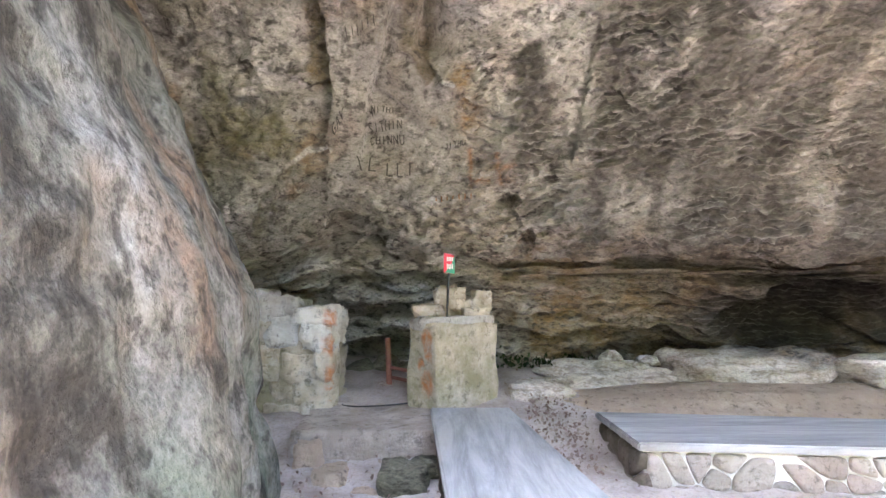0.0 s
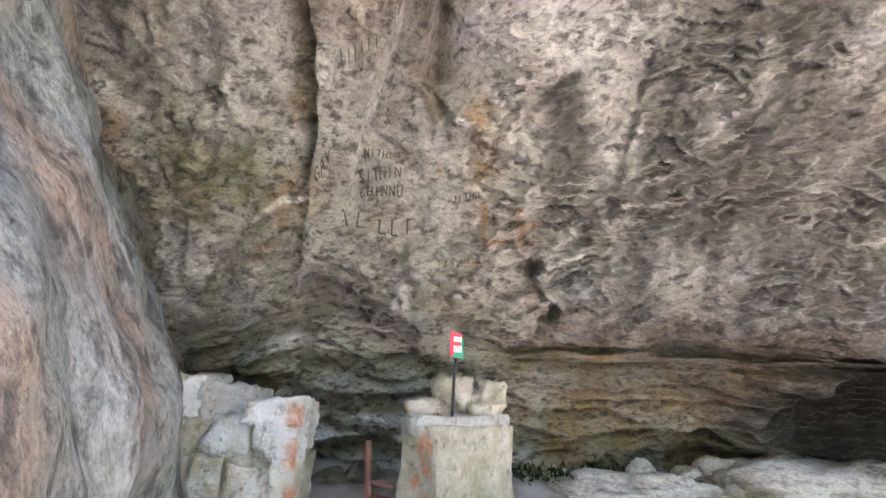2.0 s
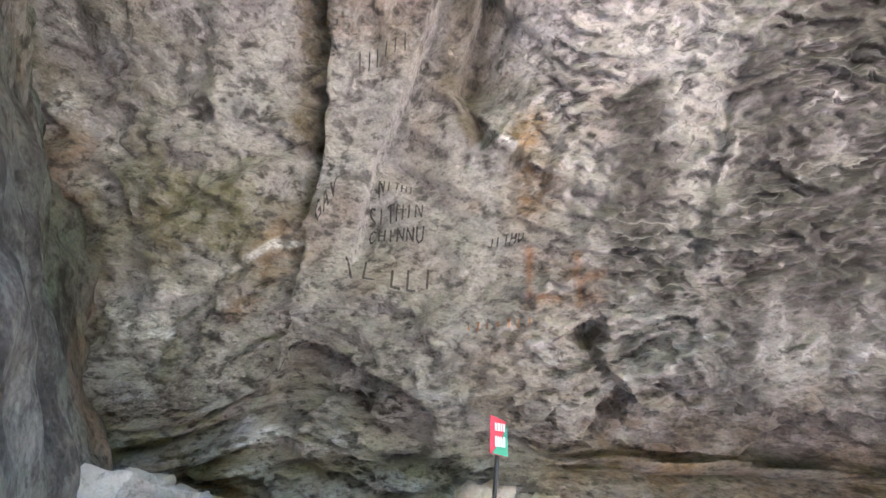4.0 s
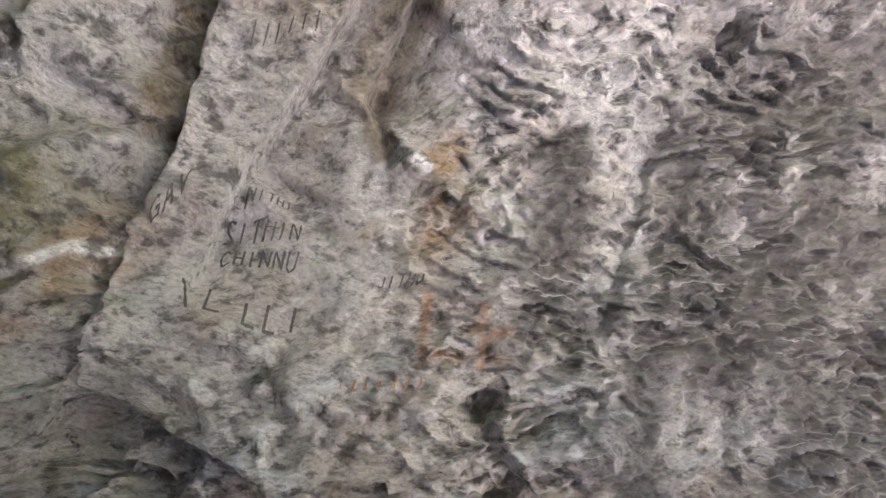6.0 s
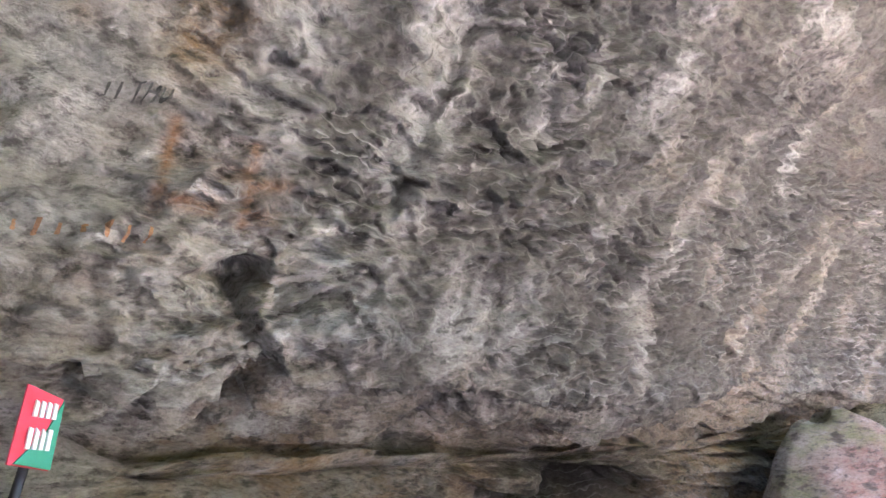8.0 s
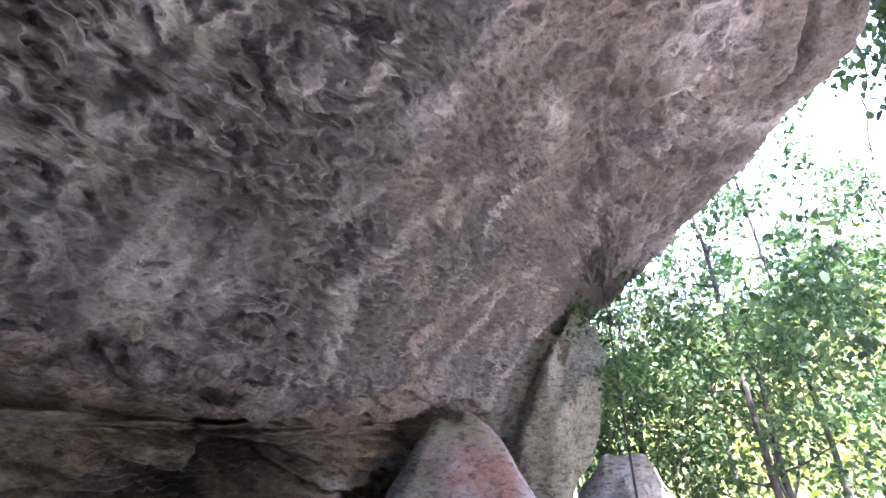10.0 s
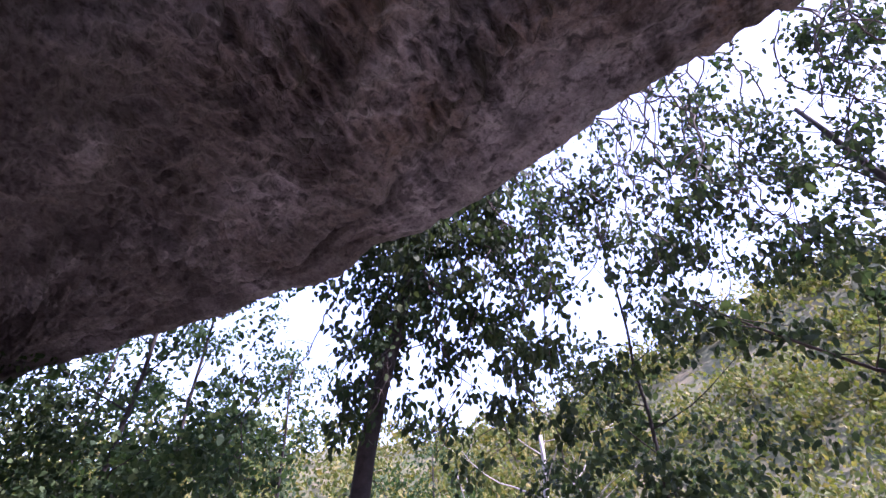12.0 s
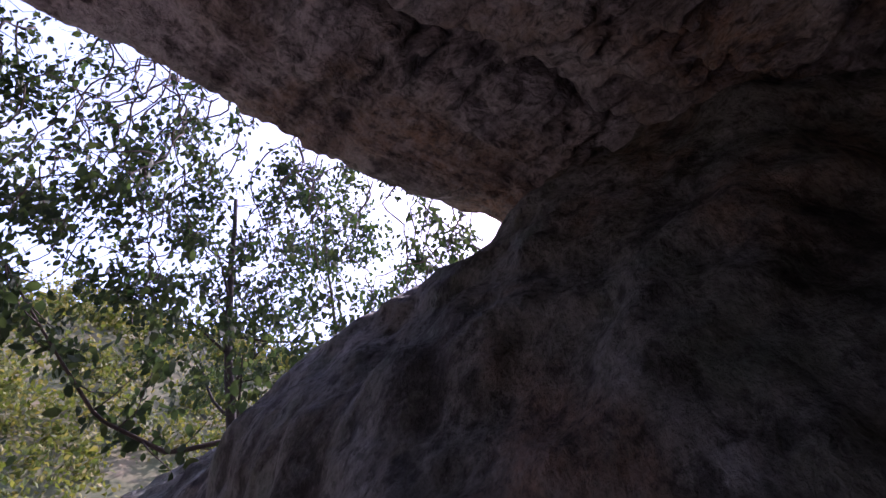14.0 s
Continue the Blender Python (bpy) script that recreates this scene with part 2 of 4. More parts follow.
def cliff():
    xs = spread([(-13, 0.25), (-4, 0.06), (-2.4, 0.02), (2.8, 0.02), (5.5, 0.03), (9, 0.1), (13, 0.3)], 960)
    prof = np.array(PROFILE)
    d = np.r_[0, np.cumsum(np.hypot(*np.diff(prof, axis=0).T))]
    v = spread([(0, 0.08), (d[3], 0.022), (d[12], 0.02), (d[14], 0.026), (d[17], 0.03), (d[19], 0.09), (d[-1], 0.3)], 800)
    py, pz = np.interp(v, d, prof[:, 0]), np.interp(v, d, prof[:, 1])
    for _ in range(6):
        py[1:-1] = (py[:-2] + 2 * py[1:-1] + py[2:]) / 4
        pz[1:-1] = (pz[:-2] + 2 * pz[1:-1] + pz[2:]) / 4
    x, y = np.meshgrid(xs, py, indexing="ij")
    z = np.broadcast_to(pz, x.shape).copy()
    s = np.broadcast_to(v, x.shape)
    w = smooth(d[10], d[15], s)
    low = 1 - smooth(d[5], d[8], s)
    ledge = 0.35 * np.exp(-(((x + 1.3) / 0.7) ** 2)) + 0.08 * perlin(np.stack([x * 1.3, 0 * x, 0 * x + 3], -1), 5)
    mid = np.interp(xs, [-13, -5, -2.5, 0.5, 6, 9, 13], [2.2, 1.3, 0.85, 0.0, -1.6, -2.5, -3.2])[:, None]
    back = np.interp(xs, [-13, -4, 0.5, 4, 6, 9, 13], [1.5, 0.9, 0.0, -0.35, -1.2, -2.4, -3.2])[:, None]
    shift = back * low + mid * (1 - low)
    lip_y = np.interp(xs, LIP_X, LIP_Y)[:, None] - 0.2
    lip_z = np.interp(xs, LIP_X, LIP_Z)[:, None] - 5.0
    y = y + shift * (1 - w) + lip_y * w
    z = z + lip_z * w + ledge * smooth(d[4], d[6], s) * (1 - smooth(d[7], d[9], s))
    y = y + 0.25 * smooth(0.2, 0.9, x) * np.exp(-(((s - d[6]) / 0.25) ** 2)) * low
    P = np.stack([x, y, z], -1)
    N = normals(P)
    if (N[400, 400] * (np.array((0.3, 2.0, 1.5)) - P[400, 400])).sum() < 0:
        N = -N
    fine = 1 - smooth(d[17], d[18], s)
    q = np.stack([x, s, 0 * x], -1)
    roof = smooth(d[11], d[13], s)
    bump = 0.16 * fbm(q * 0.55, 3, 0.5, 1) + 0.09 * fbm(q * (1.1, 1.7, 1), 3, 0.5, 11)
    right = smooth(-0.25, 0.35, x)

    def shingles(per_metre, wander, grain, seed):
        """Overlapping scales: each rises sharply at its lower edge and falls back slowly above it."""
        phase = s * per_metre + wander * fbm(q * grain, 2, 0.4, seed) + 0.35 * x
        return 1 - (phase - np.floor(phase))

    heavy = smooth(-0.35, 0.45, fbm(q * (0.9, 1.2, 1), 3, 0.55, 29))
    broken = smooth(-0.5, 0.5, fbm(q * (3.5, 6, 1), 3, 0.6, 31))
    chips = smooth(-0.35, 0.25, fbm(q * (8, 11, 1), 2, 0.5, 27))
    coarse, small = shingles(7, 1.5, (2.6, 1.2, 1), 21), shingles(15, 1.7, (5.5, 2.5, 1), 23)
    scallop = (0.3 + 0.7 * heavy) * (0.13 * (coarse - 0.5) * broken + 0.075 * (small - 0.5) * chips) + 0.03 * np.tanh(2.5 * perlin(q * (12, 17, 1), 25)) + 0.05 * fbm(q * (3, 4.5, 1), 3, 0.55, 35)
    plates = 0.05 * np.tanh(4 * fbm(q * (2.3, 3.2, 1) + 0.4 * fbm(q * 3, 2, 0.5, 37)[..., None], 3, 0.5, 39)) + 0.025 * np.tanh(3 * fbm(q * (6, 9, 1), 2, 0.5, 45))
    long_pits = 0.09 * np.tanh(2.8 * perlin(q * (8, 4, 1) + 0.5 * fbm(q * 2, 2, 0.5, 41)[..., None], 43)) + 0.06 * np.tanh(3 * fbm(q * (9, 6, 1), 2, 0.5, 47)) + 0.08 * np.tanh(2.5 * fbm(q * (2.2, 2.8, 1), 3, 0.5, 49))
    wall_relief = right * scallop + (1 - right) * plates
    calm = smooth(-1.15, -1.0, x) * smooth(0.45, 0.0, x) * smooth(2.6, 2.75, z) * smooth(3.9, 3.6, z)
    bump = bump + ((1 - roof) * wall_relief * (1 - 0.6 * calm) + roof * long_pits * (0.35 + 0.75 * heavy)) * (1 - 0.85 * low) * (1 - 0.8 * smooth(d[14], d[16], s))
    strata = fbm(q * (0.45, 9, 1) + 0.3 * fbm(q * (0.9, 1.4, 1), 2, 0.5, 53)[..., None], 4, 0.65, 51)
    bump = bump + low * (0.12 * np.tanh(3.5 * strata) + 0.06 * fbm(q * (3, 14, 1), 2, 0.5, 57) + 0.07 * np.tanh(4 * fbm(q * (1.1, 3.5, 1), 3, 0.5, 59)))
    # creases and slabs of the wall, in x and height: the right-hand side of each line lies back
    for x0, z0, x1, z1, depth, reach in ((-0.86, 2.85, -0.73, 3.29, 0.13, 0.3), (-0.73, 3.29, -0.5, 3.66, 0.2, 0.4), (-0.5, 3.66, -0.36, 3.95, 0.2, 0.4), (-0.1, 3.33, -0.27, 3.57, 0.16, 0.1), (-0.27, 3.57, -0.12, 4.0, 0.2, 0.2),
                                         (-1.22, 2.5, -0.92, 2.32, 0.3, 0.22), (-0.92, 2.32, -0.6, 2.22, 0.28, 0.2), (-0.6, 2.22, -0.2, 2.03, 0.14, 0.15), (0.6, 2.5, 0.68, 2.3, 0.16, 0.16), (0.68, 2.3, 0.9, 2.08, 0.2, 0.2), (1.18, 3.6, 1.14, 2.75, 0.07, 0.25), (-0.45, 2.6, -0.2, 2.35, 0.06, 0.1)):
        _, side, ends = band(x, z, x0, z0, x1, z1, 0.05)
        bump = bump - depth * ends * np.exp(-np.clip(side, 0, 9) / reach) * smooth(-0.015, 0.015, side)
    for x0, z0, x1, z1, depth, reach in ((-1.22, 2.5, -1.16, 3.05, 0.14, 0.25), (-1.16, 3.05, -1.04, 3.35, 0.24, 0.3), (-1.04, 3.35, -1.0, 4.05, 0.28, 0.32)):
        _, side, ends = band(x, z, x0, z0, x1, z1, 0.05)
        bump = bump - depth * ends * np.exp(-np.clip(-side, 0, 9) / reach) * smooth(0.015, -0.015, side)
    # long lower ledge of the roof's front, and the crack behind it
    bump = bump + 0.035 * np.tanh(2.5 * fbm(q * (0.6, 7, 1) + 0.2 * fbm(q, 2, 0.5, 63)[..., None], 3, 0.6, 65)) * smooth(d[13], d[15], s) * (1 - smooth(d[16], d[17], s))
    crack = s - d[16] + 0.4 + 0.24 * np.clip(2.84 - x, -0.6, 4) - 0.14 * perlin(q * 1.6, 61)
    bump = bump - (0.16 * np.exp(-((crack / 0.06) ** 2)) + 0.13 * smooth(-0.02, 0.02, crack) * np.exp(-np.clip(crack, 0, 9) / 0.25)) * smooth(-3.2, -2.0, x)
    bump = bump + 0.12 * np.exp(-(((x - 1.05) / 0.34) ** 2 + ((z - 2.28) / 0.13) ** 2)) - 0.28 * blob(x, z, 0.64, 2.46, 0.07, 0.05) - 0.16 * blob(x, z, 1.33, 3.84, 0.06, 0.05)
    for hx, hy in ((5.65, 0.75), (4.85, 0.6), (4.05, 0.5), (5.4, 2.0)):
        bump = bump - 0.14 * np.exp(-(((x - hx) / 0.16) ** 2 + ((P[..., 1] - hy) / 0.09) ** 2)) * roof
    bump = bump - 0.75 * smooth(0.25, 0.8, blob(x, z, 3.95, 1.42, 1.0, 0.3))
    P = P + N * (bump * (0.35 + 0.65 * fine))[..., None]
    n1, n2 = fbm(q * 0.9, 3, 0.6, 71), fbm(q * (2.6, 1.1, 1), 3, 0.6, 75)
    streak = fbm(np.stack([x * 2.4 + 0.5 * z, s * 0.22, 0 * x], -1), 3, 0.6, 81)
    wall = 1 - roof
    a = {}
    line = lambda *b: band(x, z, *b)[0]  # noqa: E731
    under_roof = smooth(3.8, 3.35, z)
    # mask of scale crests that get painted light in the material
    a["lit_crest"] = under_roof * (1 - 0.55 * smooth(0.9, 2.0, x)) * right * (1 - roof) * (1 - low) * np.maximum(broken * smooth(0.6, 0.95, coarse), 0.7 * chips * smooth(0.6, 0.95, small)) * (0.3 + 0.7 * heavy)
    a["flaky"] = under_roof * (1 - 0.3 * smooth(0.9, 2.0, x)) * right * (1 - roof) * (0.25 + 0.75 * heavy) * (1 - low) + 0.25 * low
    a["dirt"] = 1.9 * np.maximum(line(-0.12, 3.36, -0.24, 3.54, 0.05), line(-0.26, 3.54, -0.12, 4.2, 0.12)) + 1.8 * line(-1.15, 3.38, -1.1, 4.1, 0.10)
    a["brown"] = low * smooth(-0.3, 0.5, n1 + 0.25) * smooth(0.2, 1.2, x) \
        + 0.5 * smooth(0.2, 0.6, n1) * wall + 0.6 * smooth(2.0, 3.2, x) * wall + roof * (0.75 * smooth(-0.4, 0.4, n1) + 0.15) * (1 - 0.9 * blob(x, z, 1.1, 3.85, 1.0, 0.28))
    a["moss"] = 0.8 * smooth(-1.1, -1.5, x) * smooth(-0.1, 0.4, n2) * wall + 0.8 * blob(x, z, -1.85, 3.15, 0.35, 0.15) + 0.6 * low * smooth(1.6, -0.2, x) * smooth(0.1, 0.5, n1) + 0.6 * blob(x, z, 1.6, 1.2, 1.2, 0.25)
    a["ochre"] = 1.6 * blob(x, z, 0.15, 3.39, 0.10, 0.07) + 1.5 * blob(x, z, 0.22, 3.15, 0.13, 0.13) + 0.8 * blob(x, z, -0.1, 3.08, 0.05, 0.04) + low * smooth(0.2, 1.0, x) * smooth(-0.3, 0.4, n2) * 0.85
    a["rust"] = smooth(0.25, 0.6, n1 + 0.15 * n2) * smooth(-0.9, -1.5, x) * 0.5 + 0.55 * blob(x, z, -0.86, 3.1, 0.08, 0.09) + 0.4 * blob(x, z, 0.5, 2.75, 0.3, 0.12)
    a["paint"] = np.maximum.reduce([line(*b, 0.022) for b in ((0.56, 2.6, 0.5, 2.88), (0.28, 2.6, 0.25, 2.9), (0.52, 2.74, 0.68, 2.77), (0.54, 2.66, 0.68, 2.64), (0.3, 2.66, 0.46, 2.64))])
    dark_columns = 1.5 * np.maximum(line(0.66, 3.5, 0.76, 3.3, 0.10), line(0.76, 3.3, 0.82, 2.75, 0.14)) + 0.8 * line(0.98, 2.85, 1.0, 2.6, 0.08) + 0.35 * line(1.4, 3.4, 1.5, 2.4, 0.2) + 0.4 * line(1.9, 3.4, 2.1, 2.4, 0.25) + 0.5 * line(0.5, 2.75, 0.75, 2.6, 0.12)
    # black: stains and soot, plus shade painted along the roof crack and under-ledge band
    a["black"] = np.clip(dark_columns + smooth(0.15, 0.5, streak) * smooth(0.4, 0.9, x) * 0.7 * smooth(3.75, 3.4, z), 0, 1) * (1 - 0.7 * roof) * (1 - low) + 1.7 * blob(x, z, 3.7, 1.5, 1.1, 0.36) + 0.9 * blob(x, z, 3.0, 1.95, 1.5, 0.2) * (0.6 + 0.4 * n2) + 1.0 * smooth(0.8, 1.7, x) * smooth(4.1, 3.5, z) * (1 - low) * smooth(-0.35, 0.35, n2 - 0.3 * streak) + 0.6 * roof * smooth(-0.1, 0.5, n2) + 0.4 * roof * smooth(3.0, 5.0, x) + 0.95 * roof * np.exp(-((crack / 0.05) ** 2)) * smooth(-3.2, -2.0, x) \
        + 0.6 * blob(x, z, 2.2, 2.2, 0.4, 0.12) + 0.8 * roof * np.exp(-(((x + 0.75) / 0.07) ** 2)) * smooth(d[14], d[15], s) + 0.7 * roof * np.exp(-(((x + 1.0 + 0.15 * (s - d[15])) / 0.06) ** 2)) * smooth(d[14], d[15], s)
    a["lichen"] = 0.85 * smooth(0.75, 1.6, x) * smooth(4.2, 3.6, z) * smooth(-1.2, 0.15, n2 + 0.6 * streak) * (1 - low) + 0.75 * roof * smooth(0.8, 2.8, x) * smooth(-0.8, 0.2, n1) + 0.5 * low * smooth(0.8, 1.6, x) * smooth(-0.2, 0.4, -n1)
    column = np.clip(dark_columns, 0, 1) * wall
    a["lichen"] = np.maximum(a["lichen"], 0.8 * column)
    a["lit_crest"] = a["lit_crest"] * (1 - 0.7 * column)
    # the hollow's black fill: soot, with the hole's shade put into the colour
    a["soot_and_shade"] = 0.98 * smooth(0.12, 0.6, blob(x, z, 3.9, 1.42, 1.15, 0.36) * (1 + 0.35 * n2) + 0.12 * n1)
    a["pale"] = smooth(0.05, 0.45, -streak) * smooth(0.2, 0.7, x) * wall * 0.3 + smooth(0.25, 0.55, -n1) * wall * 0.7 + 0.95 * line(1.17, 3.05, 1.08, 3.56, 0.045) + smooth(2.5, 4.5, x) * smooth(0.0, 0.5, n2) * 0.12 + 0.9 * blob(x, z, 1.55, 3.72, 0.22, 0.06) + 0.9 * blob(x, z, 0.8, 3.75, 0.9, 0.25) \
        + 0.6 * line(-1.0, 2.7, -0.6, 3.6, 0.12) + 0.6 * blob(x, z, -0.12, 2.95, 0.25, 0.2) + 0.5 * line(1.7, 3.0, 1.6, 3.6, 0.06)
    # pale strata low on the left, made paler for the light lacking there
    a["pale"] = a["pale"] + 0.8 * low * smooth(0.9, -0.2, x) * smooth(-0.3, 0.3, n2)
    a["white"] = 1.8 * blob(x, z, -2.25, 2.7, 0.28, 0.1) + 1.2 * blob(x, z, -2.55, 3.34, 0.18, 0.05) + 2.6 * np.maximum.reduce([line(*b) for b in ((-1.65, 2.85, -1.37, 2.97, 0.016), (-1.37, 2.97, -1.14, 2.94, 0.014), (-2.75, 3.72, -2.4, 3.48, 0.05), (-2.5, 2.82, -2.0, 2.58, 0.13),
                                                      (-1.55, 2.0, -0.95, 1.86, 0.05), (-0.06, 3.40, 0.1, 3.33, 0.014), (1.2, 2.43, 1.33, 2.44, 0.012))])
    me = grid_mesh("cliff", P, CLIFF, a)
    return tagged(me, "grey-brown weathered rock cliff leaning over into a low roof", "cliff", kind="structure")


rock_cliff = cliff()


# ---------- the tall boulder beside the path ----------
def tall_boulder():
    """A long hump whose east face runs beside the path and whose crest climbs to the roof."""
    ys = spread([(-6, 0.2), (-2.5, 0.06), (0, 0.03), (4.8, 0.03), (7.0, 0.12)], 330)
    u = np.r_[np.linspace(0, 1, 260), np.linspace(1, 2, 60)[1:]]
    foot = np.interp(ys, [-6, -3.2, -1, 0, 1.9, 3, 4.4, 5.2, 7], [-1.2, -0.19, -0.6, -0.66, -0.6, -0.86, -1.6, -1.7, -3.2])[:, None]
    top = np.interp(ys, [-6, -3.2, -2, -1.4, -0.6, 0.4, 1.2, 2.5, 4.4, 7], [1.6, 2.9, 3.55, 3.75, 4.5, 4.5, 4.8, 5.3, 5.2, 3.6])[:, None]
    f = np.clip(u, 0, 1)[None, :]
    z = -0.5 + (top + 0.5) * np.sin(f * math.pi / 2) ** 0.9
    h = (z + 0.5) / (top + 0.5)
    x = foot - 0.18 * np.clip(z, -0.2, 9) - 0.2 * np.clip(z - 1.5, 0, 2.2) - 1.17 * (1 - np.cos(f * math.pi / 2)) ** 1.6
    x = x + 0.24 * np.exp(-(((ys[:, None] - 0.4) / 0.7) ** 2)) * smooth(2.0, 2.7, z) * smooth(3.9, 3.3, z)
    over = np.clip(u - 1, 0, 1)[None, :]
    x = x - 4.5 * over
    z = z - 2.5 * over**2
    y = np.broadcast_to(ys[:, None], x.shape)
    P = np.stack([x, y, z], -1)
    N = normals(P)
    if N[150, 100, 0] < 0:
        N = -N
    q = np.stack([y, z, x], -1)
    bump = 0.08 * fbm(q * 0.6, 3, 0.5, 101) + 0.035 * fbm(q * (2.2, 1.4, 1.5), 4, 0.5, 105) + 0.022 * fbm(q * (5, 4, 5), 2, 0.6, 109) + 0.035 * np.tanh(5 * fbm(q * (1.6, 1.1, 1.4), 3, 0.5, 111))
    slab = fbm(q * (0.9, 0.55, 0.8), 2, 0.5, 113)
    bump = bump + 0.03 * np.tanh(6 * slab)
    P = P + N * bump[..., None]
    n1, n2 = fbm(q * (1.1, 0.7, 1), 4, 0.6, 121), fbm(q * (2.0, 0.8, 1), 4, 0.6, 125)
    a = {"rust": smooth(0.1, 0.6, n1) * 0.7, "moss": smooth(0.0, 0.45, -n1) * 0.8, "pale": smooth(0.2, 0.6, n2) * 0.8 + 1.2 * blob(y, z, 1.55, 2.0, 0.13, 0.4) + 0.7 * blob(y, z, 1.2, 1.1, 0.25, 0.12), "black": smooth(0.2, 0.5, -n2) * 0.95}
    return tagged(grid_mesh("tall_boulder", P, BOULDER, a), "tall grey-green boulder with rusty and pale stains", "boulder")


tall_boulder()


# ---------- ground ----------
def ground_height(x, y):
    inside = np.interp(y, [-3, 0, 1.2, 3.0, 3.9, 4.3, 5.2, 6.5], [-0.15, 0.0, 0.08, 0.30, 0.36, 0.5, 0.62, 0.78])
    r = np.hypot(x, y - 2)
    south = smooth(-2, -12, y)
    hill = np.interp(np.hypot(x, y), [0, 8, 14, 26, 45, 80, 140], [0, -0.6, -1.5, -1.0, 6, 24, 42])
    az = np.arctan2(x + 6, -y)
    facing = smooth(2.0, 0.5, np.abs(az)) * (1 + 0.9 * smooth(0.7, -0.15, az) * smooth(14, 30, r))
    out = inside * (1 - south) + south * -0.6 + facing * hill * smooth(6, 14, r)
    east = smooth(6, 12, x)
    return out - 0.8 * east * (1 - facing) + 0.03 * fbm(np.stack([x * 0.7, y * 0.7, 0 * x], -1), 3, 0.5, 131)


def ground_material():
    k = Nodes("ground_soil", 0.95)
    n = k.noise(3.0, 8, 0.65)
    fine = k.noise(40, 6, 0.7)
    c = k.ramp(n, (0.3, (0.32, 0.265, 0.235)), (0.5, (0.49, 0.42, 0.38)), (0.7, (0.6, 0.53, 0.49)))
    c = k.mix(k.ramp(fine, (0.5, 0.0), (0.7, 0.6)), c, (0.22, 0.17, 0.13))
    green = k.ramp(k.noise(0.25, 6, 0.7), (0.35, (0.045, 0.055, 0.022)), (0.5, (0.09, 0.09, 0.04)), (0.68, (0.15, 0.12, 0.065)))
    c = k.mix(k.attr("wild"), c, green)
    return k.done(c, k.mul(n, fine, "ADD"), 0.5, 0.03)


def ground():
    def axis(n):
        return spread([(-400, 20), (-40, 2.0), (-8, 0.4), (-2, 0.06), (6, 0.06), (12, 0.4), (40, 2.0), (400, 20)], n)

    xs, ys = axis(230), axis(230)
    x, y = np.meshgrid(xs, ys, indexing="ij")
    z = ground_height(x, y)
    near = np.exp(-np.hypot(x, y - 3) / 5)
    z = z + near * 0.05 * fbm(np.stack([x * 4, y * 4, 0 * x], -1), 3, 0.55, 135)
    # bare soil reaches past the roof, out of view, to bounce light up
    wild = smooth(7.5, 11.5, np.hypot(x - 0.5, y - 3))
    ob = grid_mesh("ground", np.stack([x, y, z], -1)[:, ::-1], GROUND, {"wild": wild[:, ::-1]})
    return tagged(ob, "bare brown earth running out to a green hillside", "ground", kind="structure")


GROUND = ground_material()
ground()


# ---------- more materials ----------
def masonry_material(name, a, b, c, dark, random_by_object=True):
    k = Nodes(name, 0.92)
    n = k.noise(5, 8, 0.7, (1, 1, 1), 0.3)
    fine = k.noise(45, 6, 0.7)
    col = k.ramp(n, (0.3, a), (0.5, b), (0.7, c))
    col = k.mix(k.ramp(k.noise(2.2, 6, 0.7), (0.44, 0.0), (0.6, 0.8)), col, dark)
    col = k.mix(k.ramp(k.noise(13, 7, 0.75), (0.36, 0.75), (0.46, 0.0)), col, tuple(0.45 * v for v in a))
    if random_by_object:
        col = k.mix(1.0, col, k.ramp(k.random(), (0.0, (0.78, 0.76, 0.74)), (0.5, (1.0, 0.98, 0.95)), (1.0, (1.16, 1.12, 1.08))), "MULTIPLY")
    col = k.mix(k.mul(k.attr("paint"), k.ramp(k.noise(16, 6, 0.75), (0.36, 0.15), (0.55, 0.85))), col, (0.66, 0.24, 0.09))
    return k.done(col, k.mul(k.mul(k.noise(11, 7, 0.7), 1.2), k.mul(n, k.mul(fine, 0.5), "ADD"), "ADD"), 1.0, 0.045)


STONE_PALE = masonry_material("pale_masonry", (0.5, 0.42, 0.31), (0.68, 0.6, 0.49), (0.8, 0.77, 0.72), (0.42, 0.36, 0.25))
STONE_WHITE = masonry_material("whitish_masonry", (0.62, 0.57, 0.51), (0.77, 0.74, 0.7), (0.84, 0.83, 0.81), (0.52, 0.48, 0.42))
STONE_GREY = masonry_material("grey_wall_stone", (0.36, 0.325, 0.285), (0.49, 0.455, 0.405), (0.58, 0.55, 0.5), (0.42, 0.345, 0.31))
STONE_DARK = masonry_material("dark_wall_stone", (0.16, 0.13, 0.11), (0.24, 0.2, 0.17), (0.31, 0.27, 0.22), (0.11, 0.1, 0.06))
PLASTER = masonry_material("old_plaster", (0.42, 0.36, 0.26), (0.6, 0.53, 0.42), (0.74, 0.69, 0.6), (0.32, 0.29, 0.16))
EARTH = masonry_material("trodden_earth", (0.4, 0.31, 0.24), (0.54, 0.43, 0.34), (0.62, 0.53, 0.43), (0.48, 0.37, 0.28))
CONCRETE = masonry_material("rough_concrete", (0.44, 0.38, 0.34), (0.6, 0.53, 0.48), (0.7, 0.64, 0.59), (0.4, 0.33, 0.28))


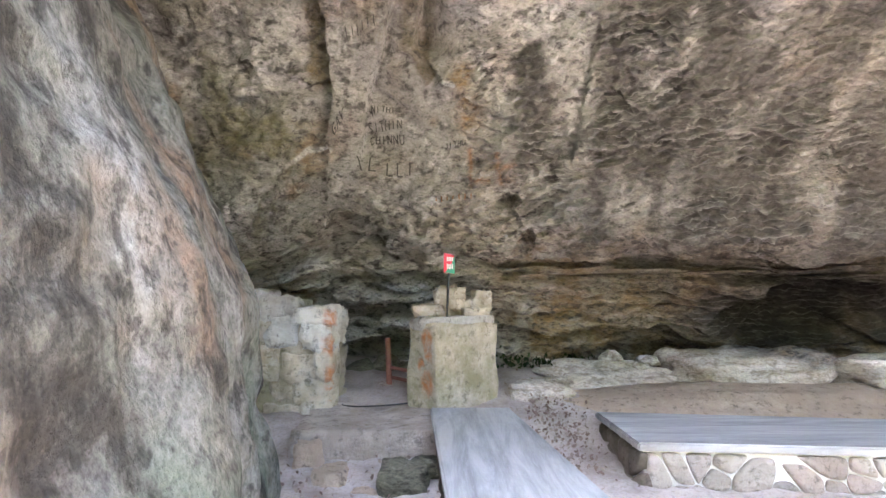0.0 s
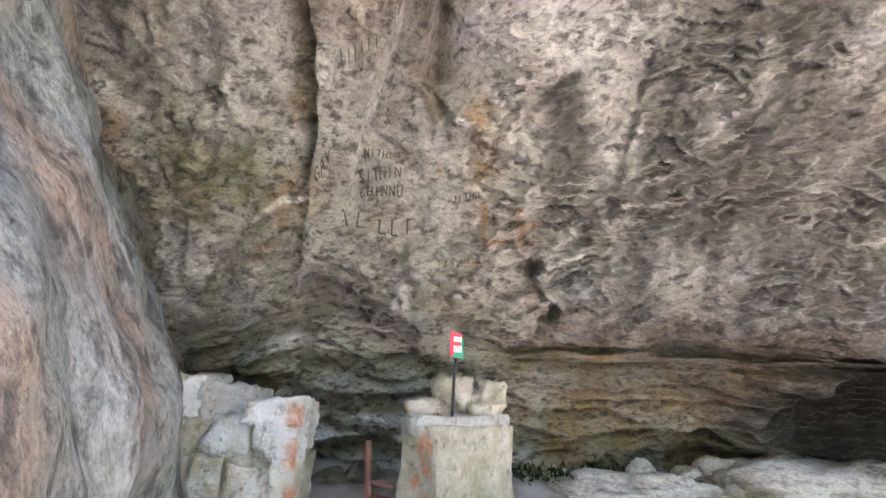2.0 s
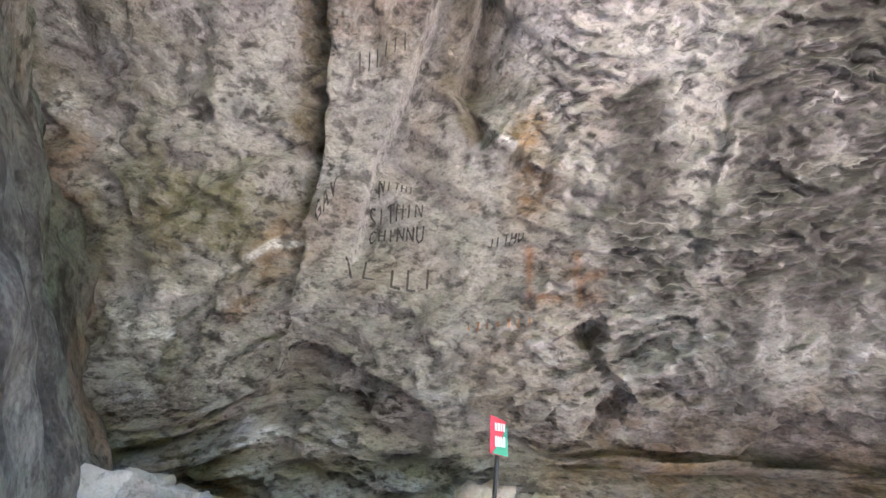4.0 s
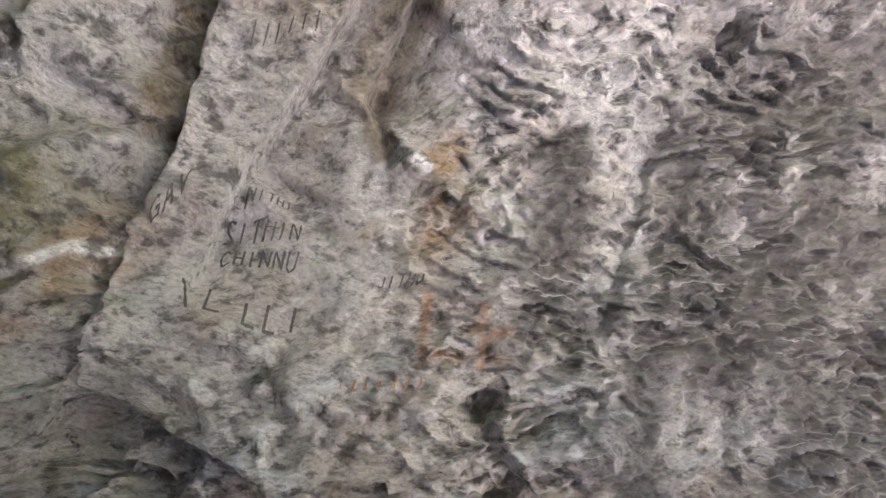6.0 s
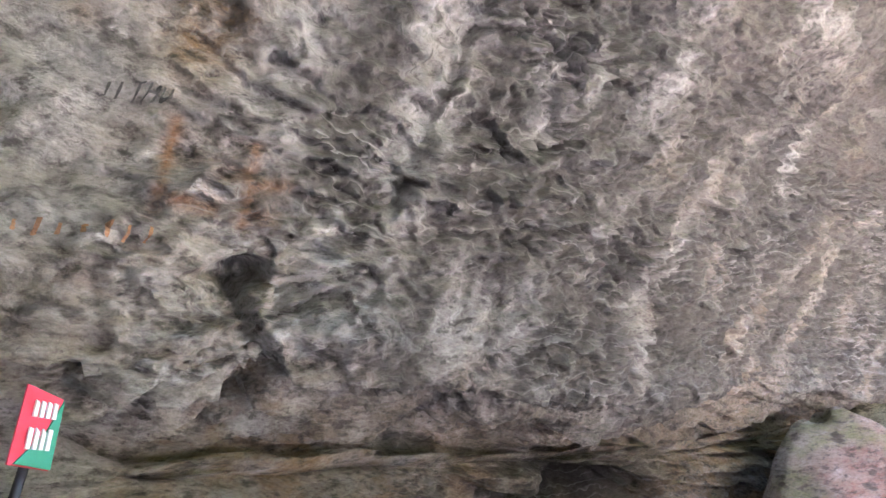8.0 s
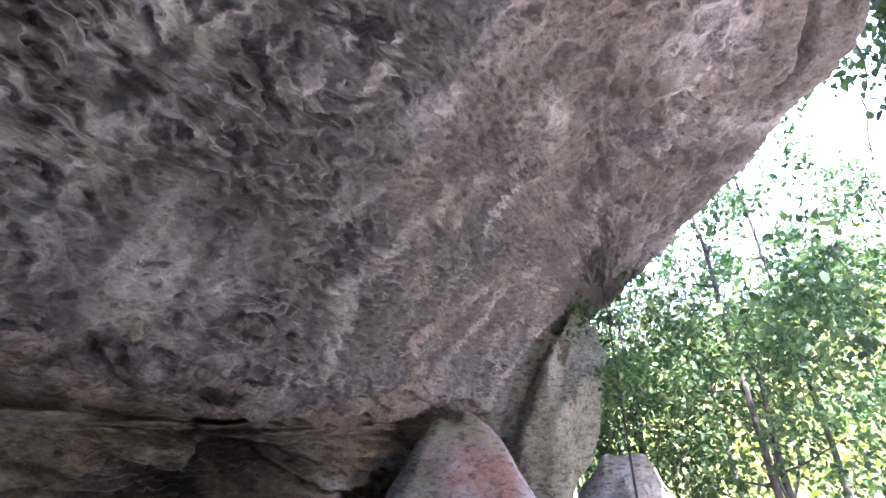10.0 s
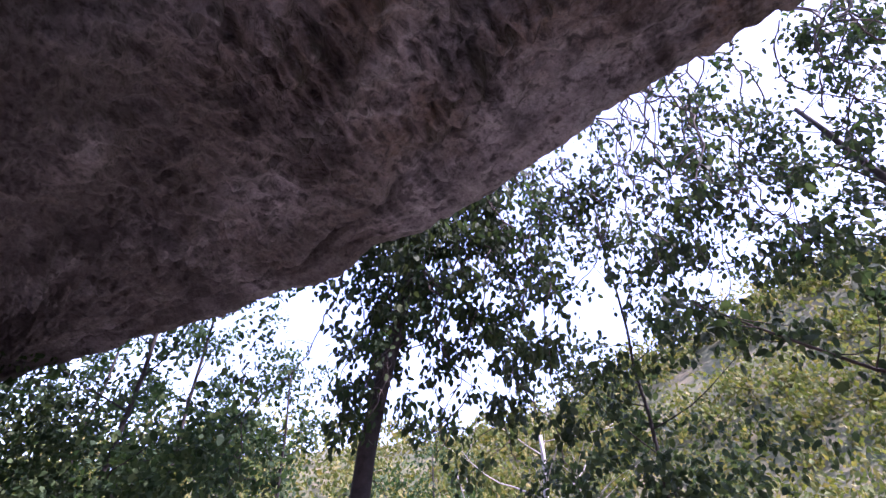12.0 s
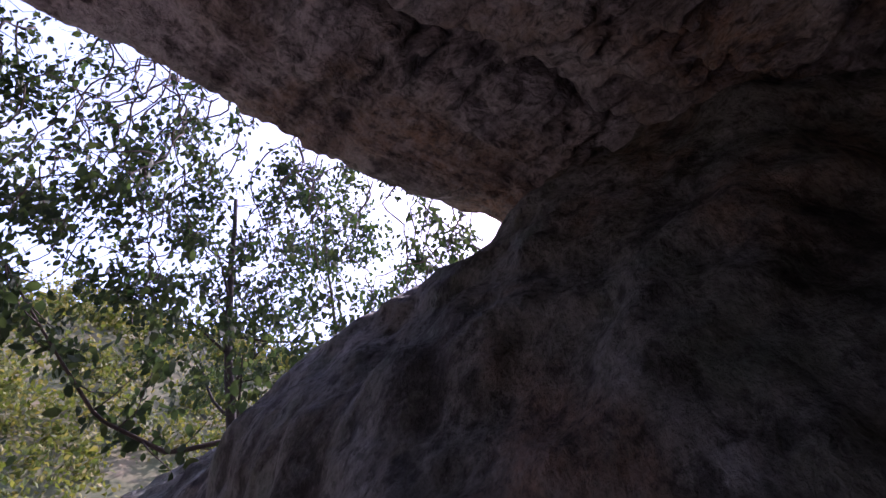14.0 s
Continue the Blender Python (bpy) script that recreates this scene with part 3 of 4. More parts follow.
def plain(name, colour, rough=0.6, metal=0.0, spread_=0.25, scale=14):
    k = Nodes(name, rough)
    k.shader.inputs["Metallic"].default_value = metal
    n = k.noise(scale, 6, 0.7)
    lo, hi = (tuple(min(1, v * f) for v in colour) for f in (1 - spread_, 1 + spread_))
    return k.done(k.ramp(n, (0.3, lo), (0.7, hi)), n, 0.2, 0.005)


def slate_material(name, along):
    k = Nodes(name, 0.5)
    long = k.noise(2.6, 9, 0.7, along, 0.4)
    fine = k.noise(22, 6, 0.7, along)
    c = k.ramp(long, (0.32, (0.2, 0.2, 0.2)), (0.48, (0.33, 0.33, 0.33)), (0.62, (0.46, 0.46, 0.455)), (0.75, (0.34, 0.34, 0.335)))
    c = k.mix(k.ramp(fine, (0.54, 0.0), (0.72, 0.4)), c, (0.54, 0.55, 0.56))
    return k.done(c, k.mul(long, fine, "ADD"), 0.25, 0.006)


SLATE = slate_material("grey_slate", (3.2, 0.35, 1))
SLATE_CROSS = slate_material("streaked_slate", (0.35, 3.2, 1))
MORTAR = plain("white_mortar", (0.78, 0.76, 0.72), 0.9, 0, 0.08)
MORTAR_DARK = plain("dark_mortar", (0.16, 0.14, 0.11), 0.95)
BLACK_METAL = plain("black_metal", (0.03, 0.03, 0.035), 0.5)
RUSTY = plain("rusty_red_metal", (0.3, 0.14, 0.11), 0.8)
SIGN_RED = plain("faded_red_paint", (0.62, 0.06, 0.09), 0.5, 0, 0.12)
SIGN_GREEN = plain("green_paint", (0.05, 0.26, 0.16), 0.5, 0, 0.12)
SIGN_WHITE = plain("white_lettering", (0.8, 0.78, 0.76), 0.6, 0, 0.05)
CHARCOAL = plain("charcoal_writing", (0.085, 0.08, 0.076), 0.95, 0, 0.5, 60)
OCHRE_PAINT = plain("faded_ochre_paint", (0.34, 0.19, 0.11), 0.95, 0, 0.4, 50)
CABLE = plain("black_rubber", (0.03, 0.03, 0.03), 0.6)


# ---------- shapes ----------
def stone_mesh(name, corners, seed, rough=0.03, cuts=2, round_=0.35, paint=None):
    """An irregular block between eight corners: the faces are cut, rounded towards an ellipsoid and roughened."""
    n = cuts + 2
    t = np.linspace(0, 1, n)
    verts, index = [], {}
    faces = []
    cs = np.array(corners, float)
    mid = cs.mean(0)

    def vert(i, j, k):
        if (i, j, k) not in index:
            u = np.array((t[i], t[j], t[k]))
            q = u * 2 - 1
            ball = q / max(np.linalg.norm(q), 1e-6)
            cube = q * (1 - round_) + ball * round_ * (1.0 + 0.12 * round_)
            u = (cube + 1) / 2
            w = [(u[0] if a else 1 - u[0]) * (u[1] if b else 1 - u[1]) * (u[2] if c else 1 - u[2]) for c in (0, 1) for b in (0, 1) for a in (0, 1)]
            index[(i, j, k)] = len(verts)
            verts.append((np.array(w)[:, None] * cs).sum(0))
        return index[(i, j, k)]

    m = n - 1
    for a in range(m):
        for b in range(m):
            for c, flip in ((0, True), (m, False)):
                for order in (lambda p, q, r: (p, q, r), lambda p, q, r: (r, p, q), lambda p, q, r: (q, r, p)):
                    f = [vert(*order(*v)) for v in ((a, b, c), (a + 1, b, c), (a + 1, b + 1, c), (a, b + 1, c))]
                    faces.append(f[::-1] if flip else f)
    v = np.array(verts)
    d = v - mid
    d /= np.linalg.norm(d, axis=1)[:, None] + 1e-9
    size = np.linalg.norm(cs.max(0) - cs.min(0))
    v = v + d * (rough * (perlin(v * 2.2 / size * 2 + seed * 3.7, seed % 50) + 0.6 * perlin(v * 6 / size + seed, (seed + 9) % 50)))[:, None]
    me = bpy.data.meshes.new(name)
    me.from_pydata(v.tolist(), [], faces)
    for p in me.polygons:
        p.use_smooth = cuts > 3
    if paint is not None:
        at = me.attributes.new("paint", "FLOAT", "POINT")
        at.data.foreach_set("value", np.clip(paint(v), 0, 1).astype(np.float32))
    return me


def box(x0, x1, y0, y1, z0, z1):
    return [(x, y, z) for z in (z0, z1) for y in (y0, y1) for x in (x0, x1)]


def stone(name, corners, material, seed, parent=None, **kw):
    me = stone_mesh(name, corners, seed, **kw)
    me.materials.append(material)
    ob = new(name, me)
    if parent:
        ob.parent = parent
    return ob


def rock(name, centre, size, turn, seed, material, label, category="rock", rough=0.18, attributes=None, cut=0.0, lean=0.0, rows=70, peak=0.0):
    """A boulder: a squared ball, pushed and chipped by noise."""
    lat = np.linspace(-math.pi / 2, math.pi / 2, rows)[:, None]
    lon = np.linspace(0, 2 * math.pi, rows * 2, endpoint=False)[None, :]
    pw = lambda v, e: np.sign(v) * np.abs(v) ** e  # noqa: E731
    e = 1 - cut
    P = np.stack([pw(np.cos(lat), e) * pw(np.cos(lon), e), pw(np.cos(lat), e) * pw(np.sin(lon), e), pw(np.sin(lat), e) + 0 * lon], -1)
    q = P + seed * 2.3
    P = P * (1 + rough * np.tanh(2 * fbm(q * 0.9, 3, 0.5, seed)) + 0.35 * rough * fbm(q * (2.5, 2.5, 4), 3, 0.55, seed + 3))[..., None]
    P[..., :2] *= (1 - peak * (P[..., 2:] + 1) / 2)
    P = P * np.array(size) / 2
    P[..., 0] += lean * P[..., 2]
    c, s = math.cos(radians(turn)), math.sin(radians(turn))
    P = np.stack([P[..., 0] * c - P[..., 1] * s, P[..., 0] * s + P[..., 1] * c, P[..., 2]], -1)
    W = P + np.array(centre)
    n = fbm(W * 1.6, 4, 0.6, seed + 11)
    ob = grid_mesh(name, P, material, attributes(W, n) if attributes else None, wrap=True)
    ob.location = centre
    return tagged(ob, label, category)


def tube(pts, radii, sides=7):
    """Vertices and faces of a tapered tube through points."""
    pts, V, F = np.array(pts, float), [], []
    way = np.gradient(pts, axis=0)
    way /= np.linalg.norm(way, axis=1)[:, None] + 1e-9
    for i, (p, w, r) in enumerate(zip(pts, way, radii)):
        a = np.cross(w, (0.31, 0.12, 0.94) if abs(w[2]) < 0.95 else (1, 0, 0))
        a /= np.linalg.norm(a)
        b = np.cross(w, a)
        for k in range(sides):
            t = 2 * math.pi * k / sides
            V.append(p + r * (math.cos(t) * a + math.sin(t) * b))
        if i:
            o = (i - 1) * sides
            F += [(o + k, o + (k + 1) % sides, o + sides + (k + 1) % sides, o + sides + k) for k in range(sides)]
    F.append(tuple(range(sides))[::-1])
    F.append(tuple(range(len(V) - sides, len(V))))
    return V, F


def tubes_mesh(name, lines, material, parent=None, sides=7, label=""):
    V, F = [], []
    for pts, radii in lines:
        v, f = tube(pts, radii, sides)
        F += [tuple(i + len(V) for i in q) for q in f]
        V += [tuple(p) for p in v]
    me = bpy.data.meshes.new(name)
    me.from_pydata(V, [], F)
    for p in me.polygons:
        p.use_smooth = len(p.vertices) == 4
    me.materials.append(material)
    ob = new(name, me)
    if parent:
        ob.parent = parent
    if label:
        ob["label"] = label
    return ob


def empty(name, x, y, z, label, category, group=""):
    ob = new(name)
    ob.location = (x, y, z)
    bpy.context.view_layer.update()
    return tagged(ob, label, category, group)


def under(ob, parent):
    """Parents a part built in world coordinates."""
    ob.parent = parent
    ob.matrix_parent_inverse = Matrix.Translation(parent.location).inverted()
    return ob


# ---------- gateway ----------
def orange(*spots):
    def paint(v):
        m = 0
        for x, y, z, r in spots:
            d = np.linalg.norm((v - (x, y, z)) * (1, 1, 0.8), axis=1)
            m = np.maximum(m, smooth(r, r * 0.55, d + 0.02 * perlin(v * 30, 3)))
        return m
    return paint


def left_pillar():
    rng = random.Random(5)
    top = empty("stone_pillar", -1.35, 4.8, 0.5, "pale rubble stone gate pillar with orange paint marks", "pillar", "gate pillars")
    marks = orange((-0.98, 4.48, 1.35, 0.09), (-0.97, 4.48, 1.12, 0.1), (-0.97, 4.48, 0.86, 0.09), (-0.98, 4.5, 0.7, 0.06))
    seed = 200
    z, heights = 0.36, (0.26, 0.2, 0.24, 0.2, 0.17)
    for row, h in enumerate(heights):
        left, right = -1.86, -0.97
        x = left
        while x < right - 0.06:
            w = min(rng.uniform(0.2, 0.36), right - x)
            if right - x - w < 0.12:
                w = right - x
            lift = (0.26 * (right - x - w / 2) if row > 2 else 0)
            drop = 0.03 if row == 4 else 0
            for y0, y1 in ((4.46, 4.8), (4.79, 5.1)):
                sl = 0.10 * (right - x)
                c = box(x - 0.004, x + w + 0.004, y0 + sl + rng.uniform(-0.03, 0.02), y1 + sl, z - 0.01 + lift * 0.5, z + h + 0.01 + lift - drop)
                c = [(a + rng.uniform(-0.035, 0.035) * (a < right - 0.02), b, q + rng.uniform(-0.035, 0.035)) for a, b, q in c]
                under(stone("stone", c, STONE_WHITE if row > 2 else STONE_PALE, seed, rough=0.06, cuts=6, round_=0.2, paint=marks), top)
                seed += 1
            x += w
        z += h
    core = stone("core", box(-1.84, -1.0, 4.53, 5.1, 0.3, 1.34), PLASTER, 1, rough=0.03, cuts=3, round_=0.1)
    under(core, top)
    return top


def right_pillar():
    top = empty("stone_pillar", 0.08, 4.85, 0.5, "weathered plastered stone gate pillar with broken top and orange marks", "pillar", "gate pillars")
    marks = orange((-0.14, 4.5, 1.16, 0.09), (-0.12, 4.5, 1.05, 0.07), (-0.14, 4.52, 0.78, 0.1), (-0.2, 4.56, 0.95, 0.05))
    A, B, C, D = (-0.33, 4.64), (-0.06, 4.44), (0.53, 4.90), (0.22, 5.3)
    quad = lambda z0, z1, s0=1.0, s1=1.0: [(0.08 + (p[0] - 0.08) * s, 4.85 + (p[1] - 4.85) * s, z) for z, s in ((z0, s0), (z1, s1)) for p in (A, B, D, C)]  # noqa: E731
    under(stone("body", quad(0.35, 1.30, 0.97, 1.0), PLASTER, 31, rough=0.05, cuts=26, round_=0.10, paint=marks), top)
    under(stone("cap", quad(1.24, 1.37, 1.03, 0.97), STONE_WHITE, 33, rough=0.06, cuts=12, round_=0.2, paint=marks), top)
    for i, (x, y, z, w, d, h) in enumerate(((0.02, 4.98, 1.36, 0.2, 0.22, 0.28), (0.2, 5.02, 1.36, 0.2, 0.22, 0.17), (0.37, 5.0, 1.36, 0.18, 0.24, 0.24), (0.12, 5.0, 1.5, 0.16, 0.16, 0.12),
                                            (-0.14, 4.66, 1.36, 0.26, 0.2, 0.11), (0.3, 4.86, 1.35, 0.2, 0.15, 0.09))):
        under(stone("stone", box(x - w / 2, x + w / 2, y - d / 2, y + d / 2, z - 0.02, z + h), STONE_PALE, 60 + i, rough=0.07, cuts=5, round_=0.35), top)
    return top


left_pillar()
right_pillar()


def warning_sign():
    top = empty("small_sign", 0.0, 4.5, 1.4, "small red and green sign board on a thin black pole", "sign")
    under(tubes_mesh("pole", [([(0.035, 4.56, 1.34), (0.045, 4.54, 1.6), (0.06, 4.5, 1.88)], [0.011] * 3)], BLACK_METAL, None, 8), top)
    m = pose(0.055, 4.485, 1.84, 0, 0, 36) @ Matrix.Diagonal((0.78, 1, 0.95, 1))

    def flat(name, pts, depth, material, parent):
        bm = bmesh.new()
        f = bm.faces.new([bm.verts.new(m @ Vector((x, -depth, z))) for x, z in pts])
        g = bmesh.ops.extrude_face_region(bm, geom=[f])
        bmesh.ops.translate(bm, verts=[v for v in g["geom"] if isinstance(v, bmesh.types.BMVert)], vec=(m.to_3x3() @ Vector((0, 0.004, 0))))
        bmesh.ops.recalc_face_normals(bm, faces=bm.faces)
        return under(part(name, bm, material), parent)

    flat("board", [(-0.075, -0.09), (0.075, -0.1), (0.075, 0.075), (-0.07, 0.095)], 0.0, SIGN_RED, top)
    flat("green_field", [(-0.06, -0.088), (0.074, -0.098), (0.074, 0.07), (0.03, -0.01)], 0.005, SIGN_GREEN, top)
    rng = random.Random(3)
    for row, z, h in ((0, 0.02, 0.04), (1, -0.055, 0.05)):
        for i in range(4):
            x = -0.04 + i * 0.024
            flat("lettering", [(x, z), (x + 0.014, z), (x + 0.014, z + h * rng.uniform(0.8, 1)), (x, z + h)], 0.01, SIGN_WHITE, top)
    return top


warning_sign()


# ---------- step and path between the pillars ----------
def step():
    me = stone("step", box(-1.15, -0.02, 3.78, 5.4, 0.2, 0.565), CONCRETE, 71, rough=0.07, cuts=22, round_=0.05)
    tagged(me, "rough worn concrete step up between the pillars", "step")
    for i, (x, y, w, d, h, z) in enumerate(((-0.25, 3.35, 0.32, 0.26, 0.2, 0.36), (-0.75, 3.5, 0.2, 0.3, 0.12, 0.36), (-0.95, 3.7, 0.18, 0.2, 0.22, 0.38), (-0.5, 3.3, 0.16, 0.1, 0.06, 0.34), (-0.12, 3.55, 0.2, 0.2, 0.14, 0.38))):
        s = stone("stone", box(x - w / 2, x + w / 2, y - d / 2, y + d / 2, z - 0.12, z + h - 0.08), GREEN_ROCK if i in (0, 4) else EARTH, 80 + i, rough=0.04, cuts=4, round_=0.4)
        tagged(s, "small brown stone half sunk in the earth", "stone", "stones on the path")
    for i, (x, y, w, h) in enumerate(((-0.95, 6.0, 0.34, 0.26), (-0.68, 6.1, 0.4, 0.3), (-0.45, 6.2, 0.3, 0.2), (-0.6, 5.4, 0.22, 0.06), (0.0, 5.75, 0.3, 0.2))):
        tagged(rock("stone", (x, y, 0.62 + h * 0.3), (w, w * 0.8, h), 40 * i, 90 + i, GREEN_ROCK if i < 3 else LOOSE, "rounded mossy stone lying at the foot of the cliff", "stone", rows=24), group="stones behind the gateway")
    post = empty("rusty_post", -0.52, 5.35, 0.55, "short rusty red metal post with broken rails", "post")
    under(tubes_mesh("upright", [([(-0.55, 5.35, 0.5), (-0.58, 5.35, 1.12)], [0.035, 0.03])], RUSTY, None, 6), post)
    for z in (0.72, 0.82):
        under(tubes_mesh("rail", [([(-0.56, 5.35, z), (-0.35, 5.28, z - 0.03)], [0.02, 0.02])], RUSTY, None, 6), post)
    t = np.linspace(0, math.pi, 16)
    hose = tubes_mesh("cable", [([(-0.56 + 0.34 * math.cos(a), 4.72 - 0.16 * math.sin(a) + 0.1 * math.cos(a), 0.585) for a in t], [0.008] * 16)], CABLE, None, 6)
    tagged(hose, "thin black cable lying in a loop on the step", "cable")


step()


# ---------- parapets ----------
def slab(name, corners, thick, label, material):
    ring = [Vector((x, y, 0)) for x, y in corners]
    bm = bmesh.new()
    f = bm.faces.new([bm.verts.new((v.x, v.y, 0.6)) for v in ring])
    g = bmesh.ops.extrude_face_region(bm, geom=[f])
    bmesh.ops.translate(bm, verts=[v for v in g["geom"] if isinstance(v, bmesh.types.BMVert)], vec=(0, 0, -thick))
    bmesh.ops.recalc_face_normals(bm, faces=bm.faces)
    bmesh.ops.bevel(bm, geom=list(bm.edges), offset=0.012, segments=2, affect="EDGES")
    return tagged(part(name, bm, material), label, "slab", "parapet slabs")


SIDE = [(-0.11, 4.42), (0.57, 4.42), (0.86, 1.7), (0.06, 1.7)]
CROSS = [(1.25, 4.26), (1.25, 3.34), (5.4, 3.0), (5.4, 3.75)]
slab("slate_slab", SIDE, 0.055, "long grey slate slab capping a low wall", SLATE)
slab("slate_slab", CROSS, 0.055, "wide grey slate slab capping a white-pointed wall", SLATE_CROSS)


def prism(name, corners, z0, z1, material, parent, inset):
    cx, cy = (sum(c[i] for c in corners) / len(corners) for i in (0, 1))
    bm = bmesh.new()
    pts = [(x + inset * (1 if x < cx else -1), y + inset * (1 if y < cy else -1)) for x, y in corners]
    f = bm.faces.new([bm.verts.new((x, y, z0)) for x, y in pts])
    g = bmesh.ops.extrude_face_region(bm, geom=[f])
    bmesh.ops.translate(bm, verts=[v for v in g["geom"] if isinstance(v, bmesh.types.BMVert)], vec=(0, 0, z1 - z0))
    bmesh.ops.recalc_face_normals(bm, faces=bm.faces)
    return under(part(name, bm, material), parent)


def clipped(poly, mid, way):
    """The part of a polygon on the near side of the line through mid, square to way."""
    out = []
    for (p, q) in zip(poly, poly[1:] + poly[:1]):
        a, b = ((v[0] - mid[0]) * way[0] + (v[1] - mid[1]) * way[1] for v in (p, q))
        if a <= 0:
            out.append(p)
        if a * b < 0:
            t = a / (a - b)
            out.append((p[0] + t * (q[0] - p[0]), p[1] + t * (q[1] - p[1])))
    return out


def face_stones(a, b, z0, z1, material, parent, seed, size=0.22, gap=0.03, out=0.035):
    """Rubble set in a wall face that runs from a to b, its outside on the right hand: cells round scattered centres."""
    rng = random.Random(seed)
    a, b = Vector((*a, 0)), Vector((*b, 0))
    way = (b - a).normalized()
    nrm = Vector((way.y, -way.x, 0))
    length = (b - a).length
    rows = max(2, round((z1 - z0) / (size * 0.72)))
    cols = max(2, round(length / size))
    dz, ds = (z1 - z0) / rows, length / cols
    seeds = [((c + 0.5 + 0.5 * (r % 2) + rng.uniform(-0.34, 0.34)) * ds, z0 + (r + 0.5 + rng.uniform(-0.3, 0.3)) * dz) for r in range(rows) for c in range(-1, cols + 1) if rng.random() > 0.2]
    for i, (s, z) in enumerate(seeds):
        poly = [(max(0, s - 1.1 * size), max(z0, z - 0.8 * size)), (min(length, s + 1.1 * size), max(z0, z - 0.8 * size)), (min(length, s + 1.1 * size), min(z1, z + 0.8 * size)), (max(0, s - 1.1 * size), min(z1, z + 0.8 * size))]
        if s < -ds or s > length + ds:
            continue
        for j, (s2, z2) in enumerate(seeds):
            if i != j and abs(s2 - s) < 2.6 * size and poly:
                n = math.hypot(s2 - s, z2 - z) + 1e-9
                w = ((s2 - s) / n, (z2 - z) / n)
                poly = clipped(poly, ((s + s2) / 2 - w[0] * gap / 2, (z + z2) / 2 - w[1] * gap / 2), w)
        if len(poly) < 3:
            continue
        for cut in (0.16, 0.25):
            poly = [v for p, q in zip(poly, poly[1:] + poly[:1]) for v in ((p[0] + cut * (q[0] - p[0]), p[1] + cut * (q[1] - p[1])), (q[0] + cut * (p[0] - q[0]), q[1] + cut * (p[1] - q[1])))]
        cs, cz = (sum(p[k] for p in poly) / len(poly) for k in (0, 1))
        if max(p[0] for p in poly) - min(p[0] for p in poly) < 0.05:
            continue
        V, F, n = [], [], len(poly)
        for scale, depth in ((1.0, -0.06), (1.0, out * 0.35), (0.9, out * 0.85), (0.6, out * 1.1)):
            for p in poly:
                q = a + way * (cs + (p[0] - cs) * scale) + nrm * (depth + rng.uniform(-0.003, 0.003))
                V.append((q.x, q.y, cz + (p[1] - cz) * scale))
        for r in range(3):
            F += [(r * n + k, r * n + (k + 1) % n, (r + 1) * n + (k + 1) % n, (r + 1) * n + k) for k in range(n)]
        F.append(tuple(range(3 * n, 4 * n)))
        me = bpy.data.meshes.new("stone")
        me.from_pydata(V, [], F)
        for p in me.polygons:
            p.use_smooth = True
        me.materials.append(material)
        under(new("stone", me), parent)


def low_walls():
    w1 = empty("low_wall", 0.35, 3.0, 0.0, "low dark rubble wall under the long slate slab", "wall")
    prism("mortar", SIDE, -0.1, 0.543, MORTAR_DARK, w1, 0.06)
    face_stones((-0.05, 4.4), (0.1, 1.75), 0.1, 0.54, STONE_DARK, w1, 7)
    face_stones((0.12, 1.76), (0.8, 1.76), 0.0, 0.54, STONE_DARK, w1, 8)
    face_stones((0.80, 1.75), (0.52, 4.4), 0.25, 0.54, STONE_DARK, w1, 9)
    w2 = empty("low_wall", 3.3, 3.6, 0.0, "low rubble wall with thick white pointing and grey stones", "wall")
    prism("mortar", CROSS, -0.1, 0.543, MORTAR, w2, 0.05)
    face_stones((1.28, 3.385), (5.36, 3.05), 0.05, 0.53, STONE_GREY, w2, 10, size=0.185, gap=0.012, out=0.026)
    face_stones((1.295, 4.24), (1.295, 3.36), 0.1, 0.53, STONE_DARK, w2, 11, size=0.2, gap=0.012, out=0.035)


low_walls()

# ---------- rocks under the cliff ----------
# near-black base colour stands for a boulder seen against the light
DARK_ROCK = rock_material("backlit_rock", (0.015, 0.016, 0.014), (0.035, 0.036, 0.03), (0.06, 0.06, 0.05), (0.045, 0.042, 0.035), bump=0.5)
flat_paint = lambda W, n: {"rust": smooth(0.0, 0.5, n) * 0.5, "pale": smooth(0.1, 0.5, -n) * 0.7, "moss": smooth(0.3, 0.6, n) * 0.6}  # noqa: E731
rock("earth_bank", (2.9, 4.95, 0.42), (5.2, 1.3, 0.62), -6, 300, EARTH, "smooth brown bank of trodden earth behind the wall", "earth bank", rough=0.12)
rock("flat_rock", (1.75, 5.75, 0.62), (1.5, 0.9, 0.42), 5, 310, LOOSE, "pale flat rock lying under the cliff", rough=0.22, cut=0.25)
soot_and_shade = lambda W, n: {"black": 1.5 * np.exp(-(((W[..., 0] - 3.6) / 0.4) ** 2)) * smooth(0.8, 0.95, W[..., 2] + 0.1 * n)}  # noqa: E731
rock("flat_rock", (3.35, 5.55, 0.72), (1.5, 1.1, 0.62), -12, 320, LOOSE, "pale flat rock with black soot on its top", rough=0.2, cut=0.3, attributes=soot_and_shade)
rock("flat_rock", (4.55, 4.9, 0.7), (1.5, 0.9, 0.6), -20, 330, LOOSE, "pale grey rock leaning under the cliff", rough=0.2, cut=0.3)
rock("flat_rock", (0.95, 5.1, 0.55), (0.7, 0.5, 0.3), 20, 340, LOOSE, "brown rock beside the gate pillar", rough=0.25, cut=0.2, rows=40)
